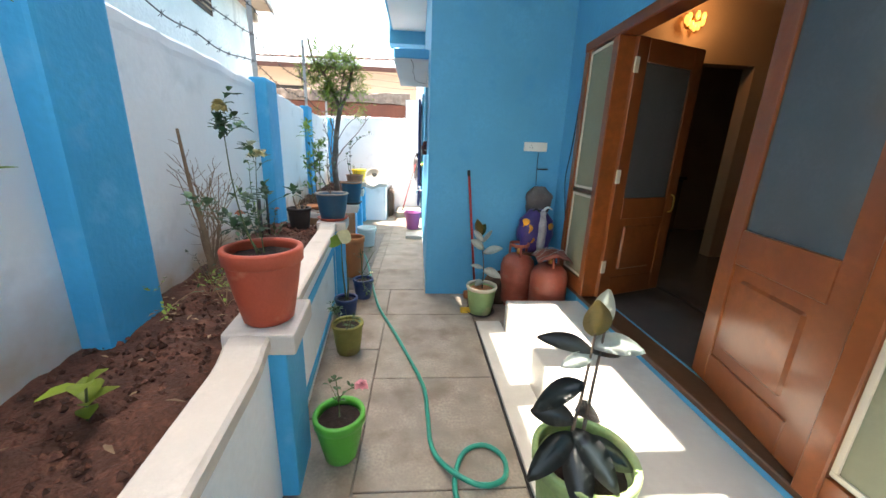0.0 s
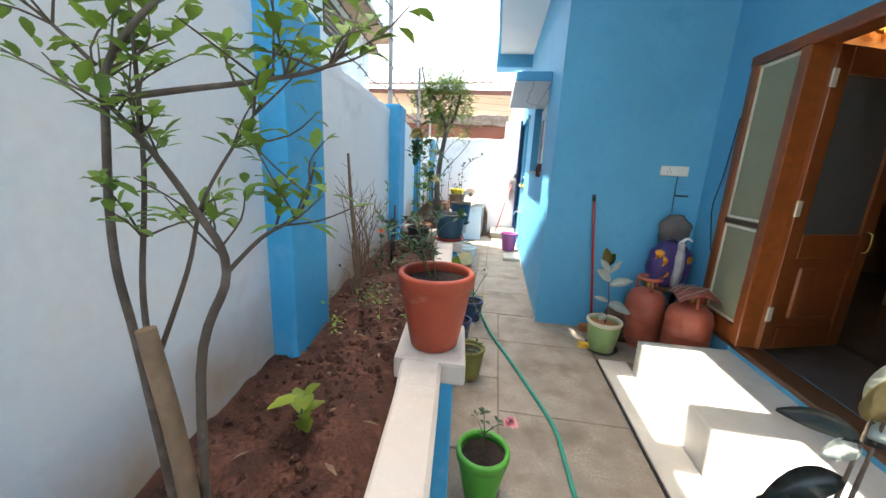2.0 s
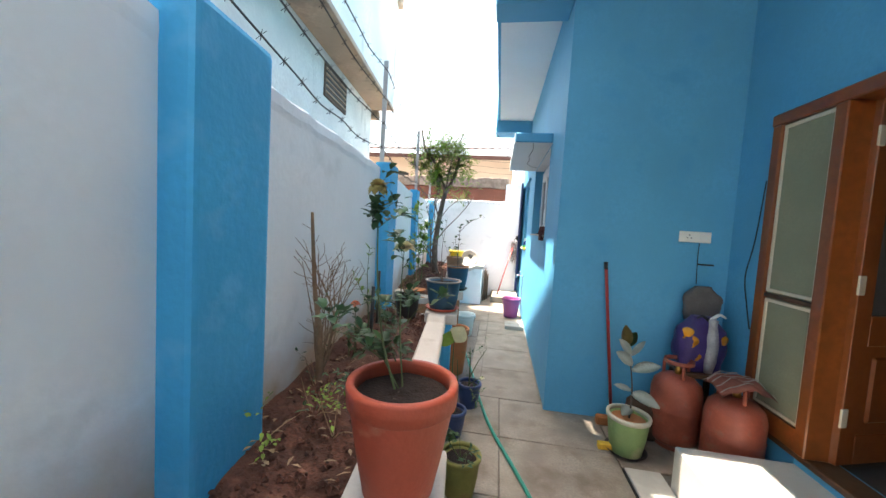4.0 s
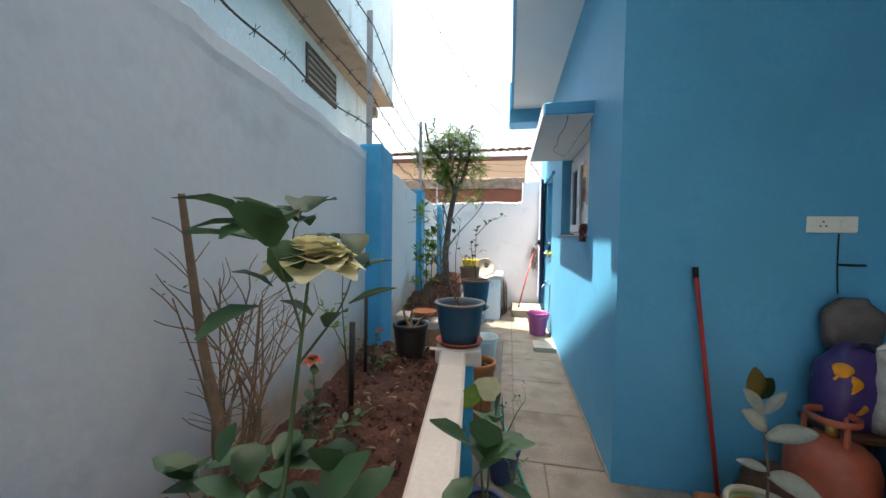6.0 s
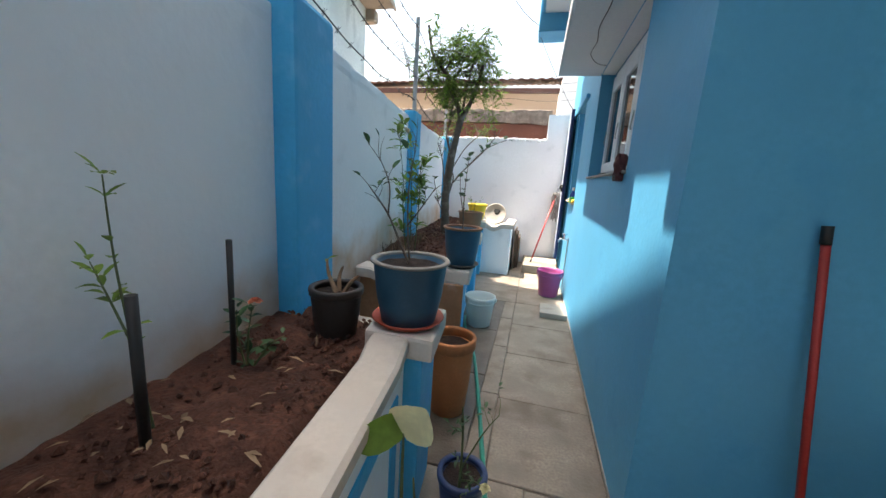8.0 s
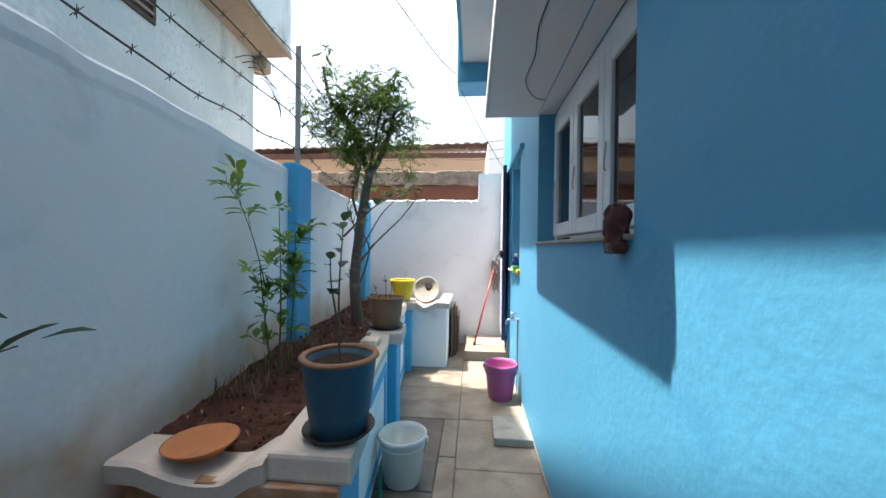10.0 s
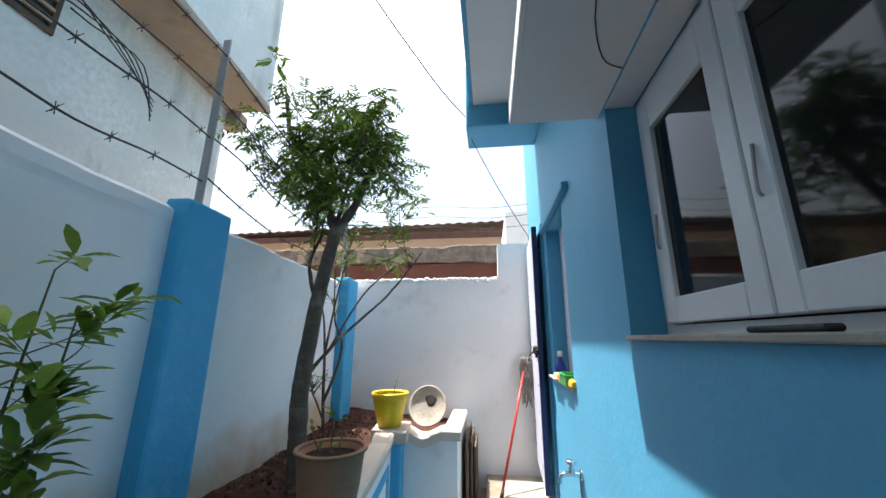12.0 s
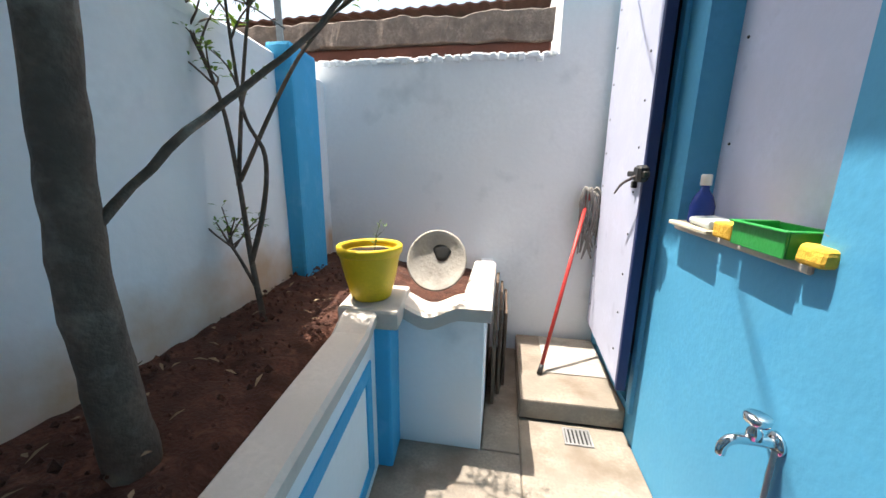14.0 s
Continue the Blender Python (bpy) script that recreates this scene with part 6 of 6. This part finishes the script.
for k in range(3):
    wbm = bmesh.new()
    line = add_tube(wbm, [(-0.4 + 0.22 * i, END_Y + 0.12, 2.72 + 0.13 * k - 0.02 * math.sin(i)) for i in range(11)], 0.003, 0.003, 5, 4)
    for q in line[2::3]:
        add_tube(wbm, [q - Vector((0.012, 0.01, 0.015)), q + Vector((0.012, 0.01, 0.015))], 0.0016, 0.0012, 4, 0)
    part("strand", wbm, RUST, f2)
wl = thing("wire_bundle", "loose coil of dark wire caught on the fence", "wire")
wbm = bmesh.new()
for k in range(5):
    add_tube(wbm, [(wall_x(5.5) + 0.02, 5.42 + 0.05 * k, 2.33), (wall_x(5.5) + 0.03, 5.55 + 0.03 * k, 2.40 - 0.02 * k), (wall_x(5.7), 5.75 + 0.03 * k, 2.36), (wall_x(5.9), 5.95, 2.27 - 0.02 * k)], 0.003, 0.002, 5, 4)
part("coil", wbm, RUST, wl)

# ---- floor slabs ----
rr = random.Random(2)


def slab_row(x0, x1, cuts, stone=SLAB):
    for a, b in zip(cuts, cuts[1:]):
        g1 = rr.uniform(0.0015, 0.004)
        zt = rr.uniform(-0.002, 0.0)
        part("slab", uneven(bm_box(x0 + g1, x1 - g1, a + g1, b - g1, -0.03, zt, 0.004), 0.0015, 5), stone, floor)


slab_row(1.235, HX - 0.003, [HY + 0.1, 4.72, 5.35, 5.98, 6.63, 7.3, 8.115])
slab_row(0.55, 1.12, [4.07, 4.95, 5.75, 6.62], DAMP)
slab_row(1.12, 1.235, [4.07, 4.75, 5.45, 6.1, 6.62])
slab_row(0.55, 1.235, [6.62, 7.25, 7.86])
slab_row(1.045, 1.235, [7.86, 8.40, END_Y - 0.005])
slab_row(0.85, 1.42, [-2.4, -1.6, -0.8, 0.0, 0.75, 1.5, 2.2, 2.9, 3.48, 4.065])
slab_row(1.42, 2.2, [-2.4, -1.5, -0.65, 0.15, 0.95, 1.75, 2.55, 3.48, HY + 0.095])
slab_row(2.2, 2.6, [3.34, HY - 0.005])
slab_row(2.6, DX - 0.015, [3.215, HY - 0.005])
